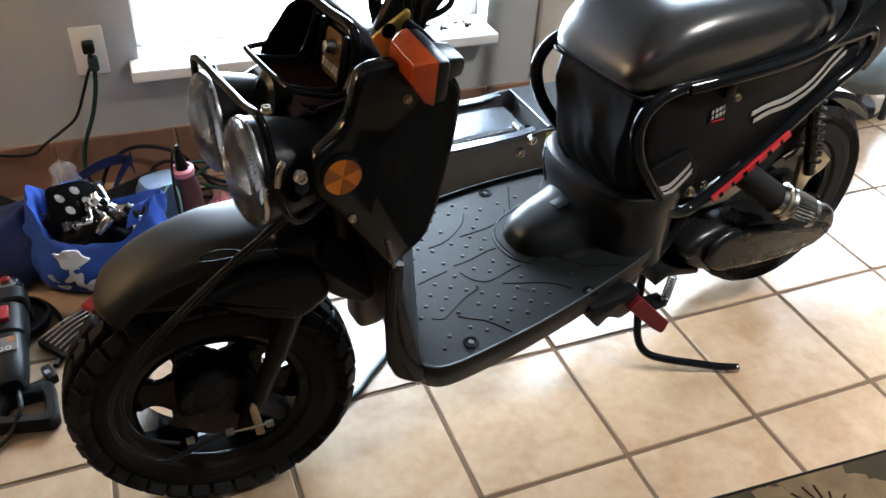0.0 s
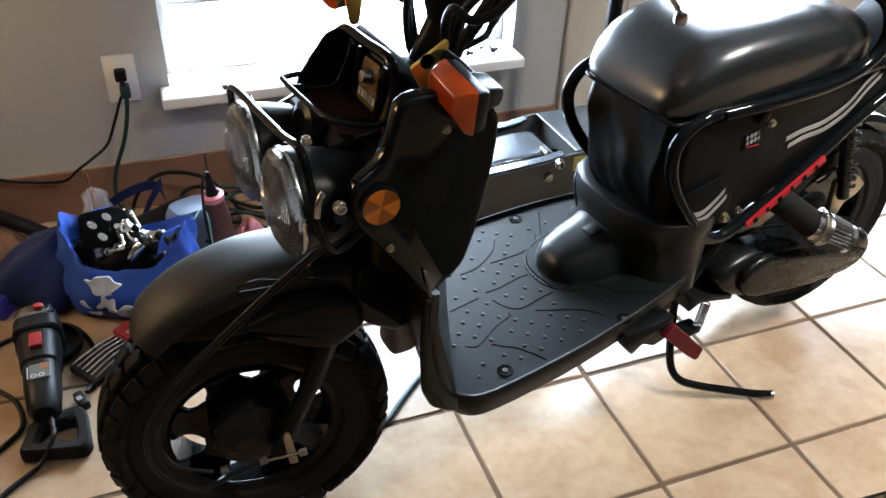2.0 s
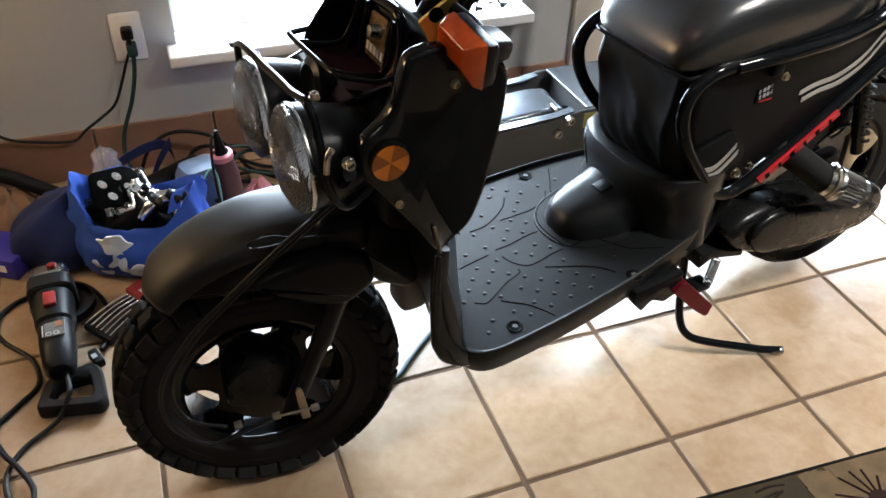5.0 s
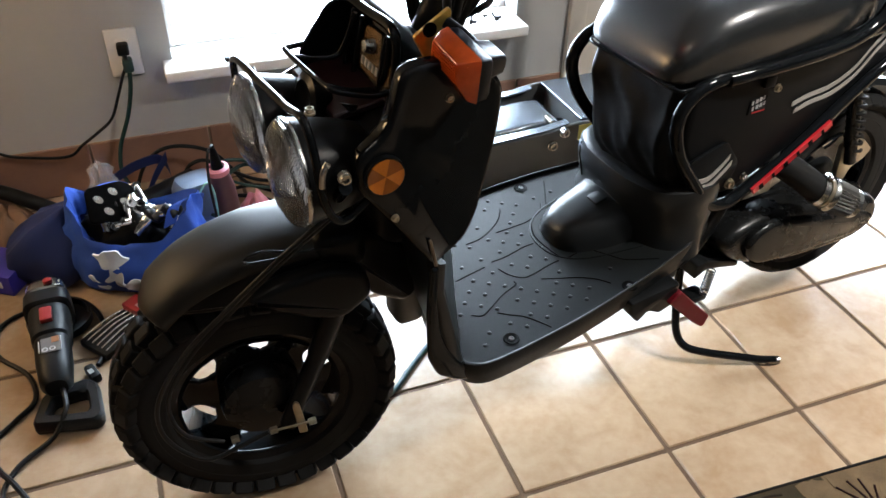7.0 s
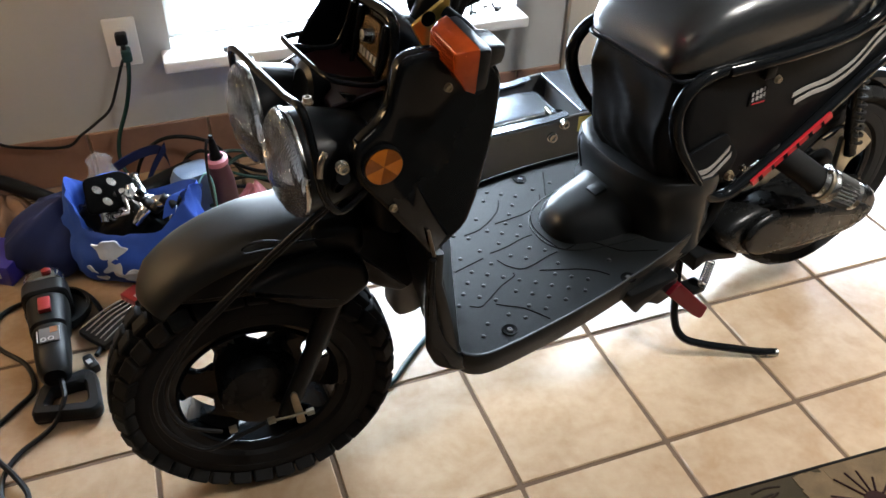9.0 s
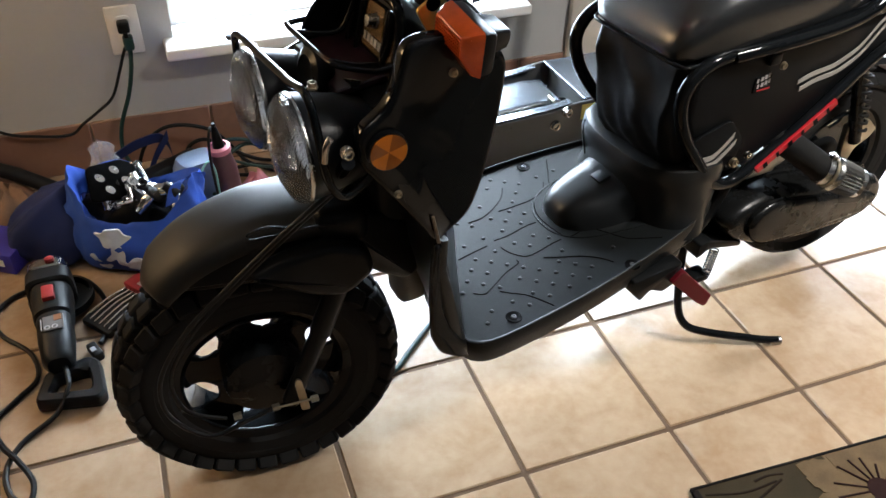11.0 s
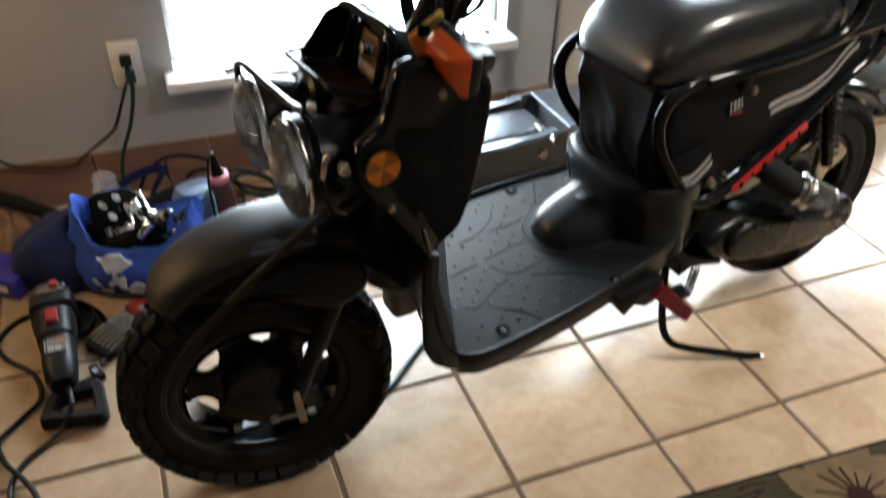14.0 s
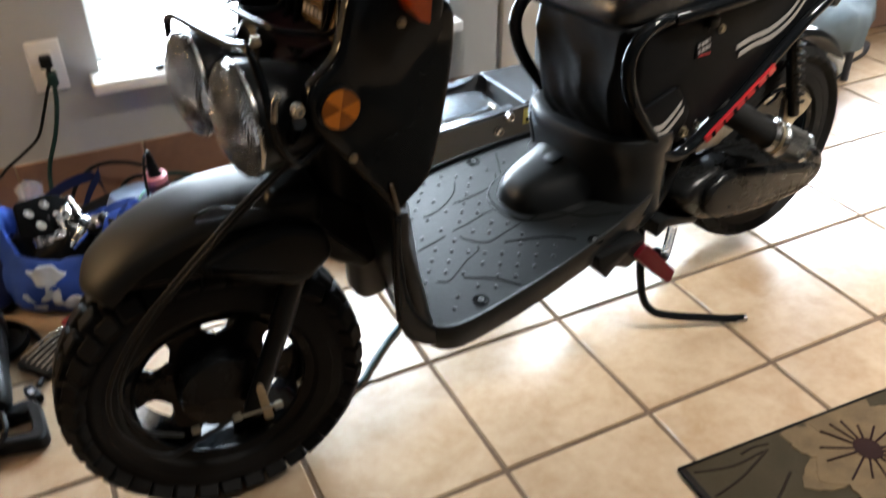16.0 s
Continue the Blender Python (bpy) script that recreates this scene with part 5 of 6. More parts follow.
part("choke_tab", prismed(rounded([(0.292, 0.915), (0.324, 0.900), (0.320, 0.885), (0.306, 0.862), (0.297, 0.858), (0.293, 0.876)], 0.006), 0.052, 0.066, 0.003, 2), BLACKP, bar)


# ---- behind the scooter: floor jack ----
jack = thing("floor_jack", pose(0.05, 0.60, 0, 0, 0, 2), "grey steel hydraulic floor jack with its handle upright", "jack")
for s in (-1, 1):
    out = rounded([(-0.42, 0.060), (-0.42, 0.115), (-0.12, 0.232), (0.06, 0.240), (0.13, 0.254), (0.36, 0.254), (0.38, 0.12), (0.34, 0.045), (-0.40, 0.030)], 0.012)
    part("side_plate", prismed(out, s * 0.115 - 0.004, s * 0.115 + 0.004, 0.002, 1), JACKG, jack)
    part("flange", lofted([[(x, s * 0.113, z), (x, s * 0.113, z + 0.004), (x, s * 0.090, z + 0.004), (x, s * 0.090, z)] for x, z in ((-0.41, 0.115), (-0.12, 0.233), (0.06, 0.241), (0.115, 0.250))]), JACKL, jack, "bright bent flange")
part("lift_arm", prismed(rounded([(-0.46, 0.120), (-0.12, 0.150), (0.10, 0.190), (0.125, 0.215), (0.115, 0.236), (0.06, 0.240), (-0.14, 0.228), (-0.46, 0.165)], 0.014), -0.066, 0.066, 0.014, 3), JACKL, jack, "smooth silver lift arm")
part("cover_plate", prismed(rounded([(0.150, 0.258), (0.36, 0.258), (0.36, 0.250), (0.150, 0.250)], 0.003), -0.110, 0.110, 0.002, 1), JACKL, jack, "silver cover plate")
part("back_block", boxed(0.165, 0.35, -0.108, 0.108, 0.04, 0.246, 0.01), JACKG, jack)
part("ram", tubed([(0.10, 0.0, 0.19), (0.20, 0.0, 0.17)], 0.022, smooth=False, seg=16), DARK, jack)
for x, z in ((0.067, 0.204), (0.097, 0.236)):
    bolt("bolt", jack, (x, -0.120, z), (0, -1, 0), 0.011, STEEL, 0.012)
part("arm_pin", tubed([(0.085, -0.074, 0.242), (0.085, -0.046, 0.244)], 0.004, smooth=False), BRASSY, jack)
part("warning_label", boxed(0.14, 0.235, -0.1205, -0.1192, 0.205, 0.246), YELLOW, jack, "yellow warning label")
for k in range(2):
    part("label_bar", boxed(0.148 + 0.042 * k, 0.180 + 0.042 * k, -0.1212, -0.1204, 0.209, 0.222), DARK, jack)
for x, y in ((-0.38, -0.14), (-0.38, 0.14), (0.28, -0.14), (0.28, 0.14)):
    part("castor", lathed([(0, -0.014), (0.032, -0.014), (0.035, -0.010), (0.035, 0.010), (0.032, 0.014), (0, 0.014)], axis((x, y, 0.035), (0, 1, 0)), 24), ENGINE, jack)
part("handle", tubed([(0.320, 0.06, 0.24), (0.325, 0.075, 0.60), (0.33, 0.09, 1.15)], 0.019, smooth=False, seg=16), BLACKP, jack, "long black tube handle")
part("handle_socket", tubed([(0.318, 0.055, 0.22), (0.321, 0.062, 0.34)], 0.026, smooth=False, seg=16), JACKG, jack)


# ---- clutter by the wall ----
def blob(bm, cx, cy, rows, rot, wob, seed, n=40, lobes=0.0):
    """Soft folded skin of ovals stacked upwards: rows of (z, rx, ry, dx, dy)."""
    c, s = math.cos(rot), math.sin(rot)
    secs = []
    for z, rx, ry, dx, dy in rows:
        ring = []
        for k in range(n):
            a = 2 * math.pi * k / n
            f = 1 + wob * noise.noise(Vector((math.cos(a) * 1.7 + seed, math.sin(a) * 1.7, z * 9))) + 0.4 * wob * noise.noise(Vector((math.cos(a) * 5 + seed, math.sin(a) * 5, z * 22))) - 0.35 * wob * abs(noise.noise(Vector((a * 2.2 + z * 30, seed * 3, z * 14 - a))))
            x, y = dx + rx * f * math.cos(a), dy + ry * f * math.sin(a)
            ring.append((cx + c * x - s * y, cy + s * x + c * y, max(z + wob * 0.16 * noise.noise(Vector((math.cos(a) * 1.6, math.sin(a) * 1.6 + seed, z * 3))) * min(1.0, z * 12) + lobes * max(0.0, z - 0.07) / 0.1 * (abs(math.cos(a)) * 1.7 - 0.9 - 0.8 * max(0.0, -math.sin(a))), 0.0008)))
        secs.append(ring)
    return loft(bm, secs)


tote = thing("tote_bag", pose(-0.885, 0.578, 0, 0, 0, -22), "slumped blue cloth tote bag full of tools", "bag")
part("cloth", blob(bmesh.new(), 0, 0, [(0.001, 0.150, 0.085, -0.02, -0.01), (0.012, 0.168, 0.100, -0.02, -0.01), (0.03, 0.175, 0.107, -0.018, -0.012), (0.05, 0.180, 0.112, -0.015, -0.012), (0.07, 0.177, 0.111, -0.012, -0.01), (0.09, 0.172, 0.108, -0.01, -0.008), (0.11, 0.165, 0.103, -0.005, -0.004), (0.13, 0.158, 0.098, 0.0, 0.0), (0.15, 0.153, 0.093, 0.0, 0.0), (0.165, 0.150, 0.090, 0.0, 0.0), (0.172, 0.146, 0.086, 0.0, 0.0), (0.160, 0.138, 0.080, 0.0, 0.0), (0.11, 0.135, 0.078, 0.0, 0.0)], 0, 0.22, 3.1, 64, 0.034), BLUE, tote, sharp=80)
# same blue cloth, with the shadow on this end painted as navy
part("slumped_end", blob(bmesh.new(), -0.215, 0.005, [(0.002, 0.090, 0.085, 0, -0.01), (0.03, 0.118, 0.105, 0, -0.01), (0.08, 0.110, 0.098, 0.015, -0.005), (0.125, 0.085, 0.075, 0.045, 0), (0.150, 0.045, 0.04, 0.07, 0.01), (0.156, 0.012, 0.015, 0.075, 0.01)], 0.2, 0.2, 7.7), NAVY, tote, "folded end, coloured navy for its shadow", sharp=80)
for pts in ([(-0.11, 0.06, 0.165), (-0.10, 0.04, 0.195), (-0.05, 0.045, 0.205), (-0.03, 0.075, 0.17)], [(0.10, -0.05, 0.165), (0.11, -0.02, 0.20), (0.14, 0.03, 0.19), (0.13, 0.06, 0.155)]):
    P = glide(pts, 5)
    part("strap", lofted([[p + Vector((0.010, 0.012, 0)), p + Vector((0.011, 0.012, 0.003)), p + Vector((-0.010, -0.012, 0.003)), p + Vector((-0.010, -0.012, 0))] for p in P]), BLUE, tote)
# pale printed patches on the cloth
def on_tote(a, z):
    f = 1 + 0.22 * noise.noise(Vector((math.cos(a) * 1.7 + 3.1, math.sin(a) * 1.7, z * 9))) + 0.088 * noise.noise(Vector((math.cos(a) * 5 + 3.1, math.sin(a) * 5, z * 22))) - 0.077 * abs(noise.noise(Vector((a * 2.2 + z * 30, 9.3, z * 14 - a))))
    k = min(max((z - 0.012) / 0.04, 0), 1)
    k2 = min(max((z - 0.05) / 0.08, 0), 1)
    rx, ry = 0.168 + 0.012 * k - 0.022 * k2, 0.100 + 0.012 * k - 0.014 * k2
    return Vector((-0.015 + rx * f * math.cos(a), -0.010 + ry * f * math.sin(a), z))


def patch(parent, a0, z0, outline):
    """A flat pale shape laid on the cloth: outline in metres along it and up."""
    ring = [(a0 + x / 0.15, z0 + z) for x, z in rounded(outline, 0.006, 3)]
    bm = bmesh.new()
    secs = []
    for q in (0.02, 0.25, 0.5, 0.75, 1.0):
        secs.append([on_tote(a0 + (a - a0) * q, z0 + (z - z0) * q) for a, z in ring])
    out = [[p + Vector((p.x * 0.02, p.y * 0.035 - 0.001, 0)) for p in sec] for sec in secs]
    loft(bm, out + [secs[-1]], caps=True)
    return part("print", bm, PRINT, parent)


A0 = -1.62
patch(tote, A0, 0.112, [(-0.040, 0.012), (-0.022, 0.010), (-0.012, 0.024), (0.016, 0.020), (0.022, 0.006), (0.040, 0.0), (0.024, -0.010), (0.008, -0.022), (-0.014, -0.020), (-0.024, -0.004)])
patch(tote, A0 + 0.04, 0.068, [(-0.010, 0.024), (0.008, 0.026), (0.014, 0.006), (0.010, -0.020), (0.020, -0.030), (-0.006, -0.030), (-0.004, -0.008), (-0.020, -0.020), (-0.026, -0.012), (-0.012, 0.004)])
patch(tote, A0 + 0.27, 0.040, [(0.022 * math.cos(k * math.pi / 6), 0.021 * math.sin(k * math.pi / 6)) for k in range(12)])
patch(tote, A0 - 0.22, 0.046, [(-0.020, 0.020), (-0.012, 0.022), (0.0, 0.0), (0.016, -0.016), (0.012, -0.024), (-0.008, -0.016)])
film = tagged(part("blue_wrapper", blob(bmesh.new(), -0.815, 0.452, [(0.0, 0.03, 0.03, 0, 0), (0.02, 0.05, 0.04, 0, 0), (0.07, 0.052, 0.04, 0, 0), (0.11, 0.03, 0.025, 0, 0), (0.12, 0.008, 0.008, 0, 0)], 0.3, 0.35, 1.3), BLUESHINE, sharp=80), "crumpled shiny blue wrapper by the tote bag", "wrapper")

case = thing("perforated_plate", pose(-0.925, 0.585, 0.192, 42, 8, 12), "black plate with round holes lying on the tools", "plate")
part("plate_body", prismed(rounded([(-0.055, -0.042), (0.05, -0.046), (0.055, 0.03), (0.03, 0.048), (-0.05, 0.04)], 0.014), -0.006, 0.006, 0.003, 2, "xy"), DARK, case)
for x, y in ((-0.026, 0.010), (0.008, 0.024), (-0.010, -0.020), (0.028, -0.004)):
    # steel discs laid on the plate imitate the bright reflections in its holes
    part("hole_glint", lathed([(0.0112, 0.0055), (0.0112, 0.0066), (0, 0.0067)], Matrix.Translation((x, y, 0)) @ Matrix.Scale(0.72, 4, (0.7, 0.7, 0)), 20), STEEL, case, "bright disc in place of a hole's reflection")
pouch = thing("tool_pouch", Matrix(), "black tool pouch packed into the tote bag", "pouch")
part("pouch_body", blob(bmesh.new(), -0.90, 0.582, [(0.02, 0.10, 0.055, 0, 0), (0.09, 0.122, 0.068, 0, 0), (0.12, 0.118, 0.064, 0, 0), (0.136, 0.09, 0.045, 0, 0), (0.141, 0.03, 0.02, 0, 0)], radians(-26), 0.5, 4.4), FABRIC, pouch, sharp=80)
random.seed(12)
for k in range(30):
    x = -0.945 + 0.165 * random.random()
    y = 0.585 - 0.38 * (x + 0.88) + random.uniform(-0.045, 0.035)
    sock = thing("socket", pose(x, y, 0.148 + 0.036 * random.random(), random.uniform(40, 140), 0, random.uniform(0, 360)), "chrome socket in the tote bag", "socket", "sockets in the tote")
    part("shell", lathed([(0.008, 0), (0.012, 0), (0.013, 0.003), (0.013, 0.020), (0.011, 0.024), (0.011, 0.034), (0.007, 0.034), (0.007, 0.02), (0, 0.02)], None, 16), CHROME if k % 3 else TOOLB, sock)
for k, (a, b) in enumerate((((-0.893, 0.555, 0.190), (-0.888, 0.520, 0.150)), ((-0.893, 0.562, 0.192), (-0.838, 0.575, 0.170)), ((-0.868, 0.635, 0.195), (-0.850, 0.595, 0.160)), ((-0.925, 0.530, 0.166), (-0.860, 0.535, 0.166)), ((-0.875, 0.570, 0.180), (-0.872, 0.535, 0.152)), ((-0.905, 0.535, 0.172), (-0.845, 0.552, 0.158)))):
    wr = thing("wrench", Matrix(), "chrome combination wrench sticking out of the tote bag", "wrench", "wrenches in the tote")
    part("shank", tubed([a, b], 0.0048, smooth=False), CHROME, wr)
    part("ring_end", lathed([(0.005, -0.004), (0.0095, -0.004), (0.0095, 0.004), (0.005, 0.004)], Matrix.Translation(a) @ pose(0, 0, 0, 60, 40, 0), 16, True), CHROME, wr)

# clear plastic bag, bottle, boxes, cords
def crumpled(cx, cy, rows, seed, n=56):
    """Thin gathered film: pleated rings of (z, radius, dx, dy) drawn in to a twisted neck."""
    secs = []
    for i, (z, r, dx, dy) in enumerate(rows):
        ring = []
        for k in range(n):
            a = 2 * math.pi * k / n
            f = 1 + 0.20 * math.sin(7 * a + 0.9 * i) + 0.30 * noise.noise(Vector((2.6 * math.cos(a) + seed, 2.6 * math.sin(a), z * 34))) + 0.16 * noise.noise(Vector((8 * math.cos(a), 8 * math.sin(a) + seed, z * 70)))
            lift = 0.012 * noise.noise(Vector((3 * math.cos(a), 3 * math.sin(a), seed + z * 20))) if i else 0
            ring.append((cx + dx + r * f * math.cos(a), cy + dy + 0.8 * r * f * math.sin(a), max(z + lift, 0.001)))
        secs.append(ring)
    return lofted(secs)


tagged(part("clear_bag", crumpled(-0.955, 0.775, [(0.001, 0.040, 0, 0), (0.02, 0.058, 0, 0), (0.045, 0.062, 0, 0), (0.07, 0.058, 0, 0), (0.095, 0.048, 0.002, 0.004), (0.115, 0.034, 0.006, 0.008), (0.130, 0.024, 0.008, 0.010), (0.145, 0.022, 0.008, 0.012), (0.160, 0.026, 0.008, 0.013), (0.172, 0.018, 0.008, 0.014), (0.176, 0.006, 0.008, 0.014)], 5.5), CLEARP, sharp=25), "crumpled clear plastic bag gathered at its neck", "bag")
bottle = thing("squeeze_bottle", pose(-0.668, 0.655, 0, 4, -4, 0), "dark maroon bottle with a pink collar and black nozzle", "bottle")
part("bottle_body", lathed([(0, 0), (0.028, 0), (0.031, 0.004), (0.031, 0.145), (0.025, 0.180), (0.022, 0.192), (0, 0.192)], None, 28), MAROON, bottle)
part("collar", lathed([(0.018, 0.190), (0.027, 0.192), (0.027, 0.205), (0.018, 0.209)], None, 24), PINK, bottle, "pink plastic collar")
part("nozzle", lathed([(0.014, 0.205), (0.012, 0.225), (0.007, 0.255), (0.005, 0.262), (0, 0.262)], None, 20), BLACKP, bottle)
part("cap_ring", lathed([(0.0045, 0.262), (0.006, 0.265), (0.004, 0.27), (0, 0.27)], None, 12), BLACKP, bottle)
part("hook", tubed([(-0.008, -0.002, 0.262), (-0.013, -0.012, 0.258), (-0.020, -0.022, 0.235), (-0.026, -0.030, 0.190), (-0.029, -0.034, 0.120), (-0.030, -0.036, 0.060)], 0.0035, seg=8), BLACKC, bottle, "bent black wire hook")
cup = thing("plastic_tub", pose(-0.735, 0.745, 0, 0, 0, 20), "grey-blue translucent plastic tub", "tub")
part("tub", lofted([[(x, y, z) for x, y, _ in oval(0, 0, a, b, 28, 4)] for z, a, b in ((0.0, 0.055, 0.042), (0.05, 0.060, 0.046), (0.095, 0.056, 0.044), (0.12, 0.045, 0.036), (0.125, 0.03, 0.02))]), GREYBLUE, cup)
dr = thing("cordless_drill", pose(-0.80, 0.80, 0, 0, 0, 30), "dark hand tool lying on the floor by the wall", "tool")
part("tool_body", lofted([[(x, y, z) for y, z in rounded([(-0.03, 0.03), (0.03, 0.03), (0.03, 0.085), (-0.03, 0.085)], 0.02)] for x in (-0.08, -0.02, 0.05, 0.08)]), TOOLB, dr)
part("tool_handle", boxed(-0.02, 0.03, -0.11, -0.02, 0.0, 0.05, 0.015, 3), TOOLB, dr)
ss = thing("ratchet_strap", Matrix(), "folded blue webbing strap draped over cords", "strap")
for pts in ([(-0.93, 0.86, 0.085), (-0.87, 0.865, 0.112), (-0.81, 0.87, 0.118), (-0.790, 0.86, 0.085), (-0.79, 0.82, 0.03)], [(-0.86, 0.84, 0.02), (-0.83, 0.845, 0.08), (-0.79, 0.86, 0.13)]):
    P = glide(pts, 5)
    part("webbing", lofted([[p + Vector((0, 0.002, 0.013)), p + Vector((0, -0.002, 0.013)), p + Vector((0, -0.002, -0.013)), p + Vector((0, 0.002, -0.013))] for p in P]), NAVY, ss)
cord = thing("extension_cord", Matrix(), "green extension cord hanging from the outlet and coiled on the floor", "cord")
part("cord", tubed([(-0.834, WY - 0.045, 0.340), (-0.842, WY - 0.045, 0.29), (-0.862, WY - 0.04, 0.22), (-0.898, WY - 0.045, 0.135), (-0.905, WY - 0.07, 0.07), (-0.87, WY - 0.12, 0.03), (-0.80, WY - 0.16, 0.02), (-0.70, WY - 0.15, 0.03), (-0.60, WY - 0.10, 0.06), (-0.52, WY - 0.14, 0.03), (-0.56, WY - 0.26, 0.01), (-0.68, WY - 0.28, 0.02), (-0.74, WY - 0.20, 0.05), (-0.66, WY - 0.12, 0.09), (-0.55, WY - 0.12, 0.06), (-0.47, WY - 0.22, 0.015), (-0.40, WY - 0.34, 0.01), (-0.24, WY - 0.50, 0.008), (-0.20, 0.26, 0.006), (-0.25, 0.178, 0.006), (-0.346, 0.100, 0.006), (-0.408, 0.044, 0.006), (-0.458, 0.0, 0.006), (-0.55, -0.03, 0.006), (-0.66, -0.01, 0.006), (-0.72, 0.06, 0.006)], 0.0055), GREENC, cord)
cord2 = thing("black_cable", Matrix(), "thin black power cord draped along the skirting", "cord")
part("cord", tubed([(-0.838, WY - 0.038, 0.356), (-0.852, WY - 0.04, 0.33), (-0.872, WY - 0.035, 0.28), (-0.902, WY - 0.035, 0.217), (-0.945, WY - 0.035, 0.182), (-0.985, WY - 0.035, 0.156), (-1.023, WY - 0.032, 0.128), (-1.10, WY - 0.030, 0.136), (-1.18, WY - 0.03, 0.164), (-1.25, WY - 0.02, 0.24), (-1.32, WY - 0.02, 0.30)], 0.0038), BLACKC, cord2)
coil = thing("coiled_cable", Matrix(), "loops of black cable heaped against the wall", "cable")
for pts in ([(-0.885, 0.88, 0.008), (-0.874, 0.895, 0.040), (-0.848, 0.90, 0.090), (-0.803, 0.90, 0.126), (-0.745, 0.90, 0.128), (-0.677, 0.90, 0.098), (-0.632, 0.89, 0.045), (-0.60, 0.86, 0.010), (-0.54, 0.80, 0.006)],
            [(-0.79, 0.86, 0.006), (-0.762, 0.885, 0.035), (-0.738, 0.89, 0.072), (-0.695, 0.89, 0.080), (-0.64, 0.88, 0.045), (-0.57, 0.86, 0.012), (-0.50, 0.84, 0.006)],
            [(-0.70, 0.80, 0.006), (-0.64, 0.79, 0.018), (-0.58, 0.76, 0.020), (-0.52, 0.72, 0.006), (-0.47, 0.70, 0.006)],
            [(-0.66, 0.84, 0.006), (-0.60, 0.81, 0.030), (-0.55, 0.78, 0.034), (-0.49, 0.77, 0.008), (-0.44, 0.78, 0.006)]):
    part("loop", tubed(pts, 0.0052), BLACKC, coil)
part("loop", tubed([(-0.74, 0.86, 0.03), (-0.68, 0.80, 0.075), (-0.60, 0.76, 0.06), (-0.53, 0.78, 0.03), (-0.48, 0.83, 0.01)], 0.004), GREENC, coil)
part("thin_loop", tubed([(-0.77, 0.60, 0.05), (-0.745, 0.60, 0.14), (-0.715, 0.61, 0.185), (-0.70, 0.62, 0.15), (-0.70, 0.63, 0.05)], 0.0025), pbr("mint_wire", (0.25, 0.55, 0.48), 0.4), coil)
rag = thing("pink_rag", pose(-0.60, 0.70, 0), "crumpled pink and white rag", "rag")
part("cloth", blob(bmesh.new(), 0, 0, [(0.001, 0.05, 0.04, 0, 0), (0.03, 0.045, 0.04, 0, 0), (0.06, 0.02, 0.02, 0, 0), (0.065, 0.006, 0.006, 0, 0)], 0.4, 0.35, 8.8), PINK, rag, sharp=80)

# things at the edge by the skirting
pipe = thing("vacuum_hose", Matrix(), "black hose lying on the floor by the wall", "hose")
part("hose", tubed([(-1.40, 0.86, 0.17), (-1.28, 0.84, 0.155), (-1.18, 0.82, 0.125), (-1.12, 0.80, 0.098), (-1.06, 0.775, 0.070), (-1.00, 0.735, 0.050), (-0.96, 0.71, 0.022)], 0.018, seg=14), TOOLB, pipe)
part("hose_cuff", tubed([(-1.062, 0.776, 0.071), (-1.046, 0.766, 0.065)], 0.0195, smooth=False, seg=14), REDBOX, pipe, "red cuff")
sack = thing("brown_cloth", pose(-1.165, 0.765, 0), "rumpled brown cloth on the floor", "cloth")
part("cloth", blob(bmesh.new(), -0.02, 0.02, [(0.001, 0.10, 0.08, 0, 0), (0.04, 0.085, 0.07, 0, 0), (0.075, 0.04, 0.035, 0, 0.01), (0.08, 0.01, 0.01, 0, 0.01)], -0.5, 0.3, 2.2), BROWNC, sack, sharp=80)
card = thing("violet_box", pose(-1.225, 0.655, 0, 0, 0, -32), "flat violet cardboard box with a white tag", "box")
part("box_body", boxed(-0.09, 0.09, -0.05, 0.05, 0.001, 0.055, 0.003), PURPLE, card)
part("white_tag", boxed(0.045, 0.068, -0.0515, -0.0500, 0.022, 0.040), PLATE, card)
red = thing("red_case", pose(-1.30, 0.88, 0, 0, 0, -8), "red plastic case standing on the floor", "case")
part("case_body", boxed(-0.06, 0.06, -0.04, 0.04, 0.001, 0.21, 0.012, 3), REDBOX, red)
red2 = thing("red_tool_case", pose(-1.262, 0.065, 0, 0, 0, -10), "rounded red plastic case on the tiles", "case")
part("case_body", boxed(-0.055, 0.055, -0.045, 0.045, 0.001, 0.045, 0.018, 4), REDBOX, red2)

# ---- angle grinder ----
gr = thing("angle_grinder", pose(-1.075, 0.20, 0, 0, 0, 3), "black corded angle polisher with a grey gear head and D handle", "grinder")
secs = []
for y, rx, rz, zc in ((-0.012, 0.020, 0.020, 0.050), (0.0, 0.030, 0.028, 0.050), (0.05, 0.034, 0.032, 0.052), (0.11, 0.034, 0.033, 0.055), (0.115, 0.038, 0.037, 0.057), (0.17, 0.041, 0.040, 0.060), (0.205, 0.041, 0.040, 0.062), (0.21, 0.036, 0.036, 0.062)):
    secs.append([(x, y, zc + z) for x, z, _ in oval(0, 0, rx, rz, 28, 2.6)])
part("motor_body", lofted(secs), TOOLG, gr)
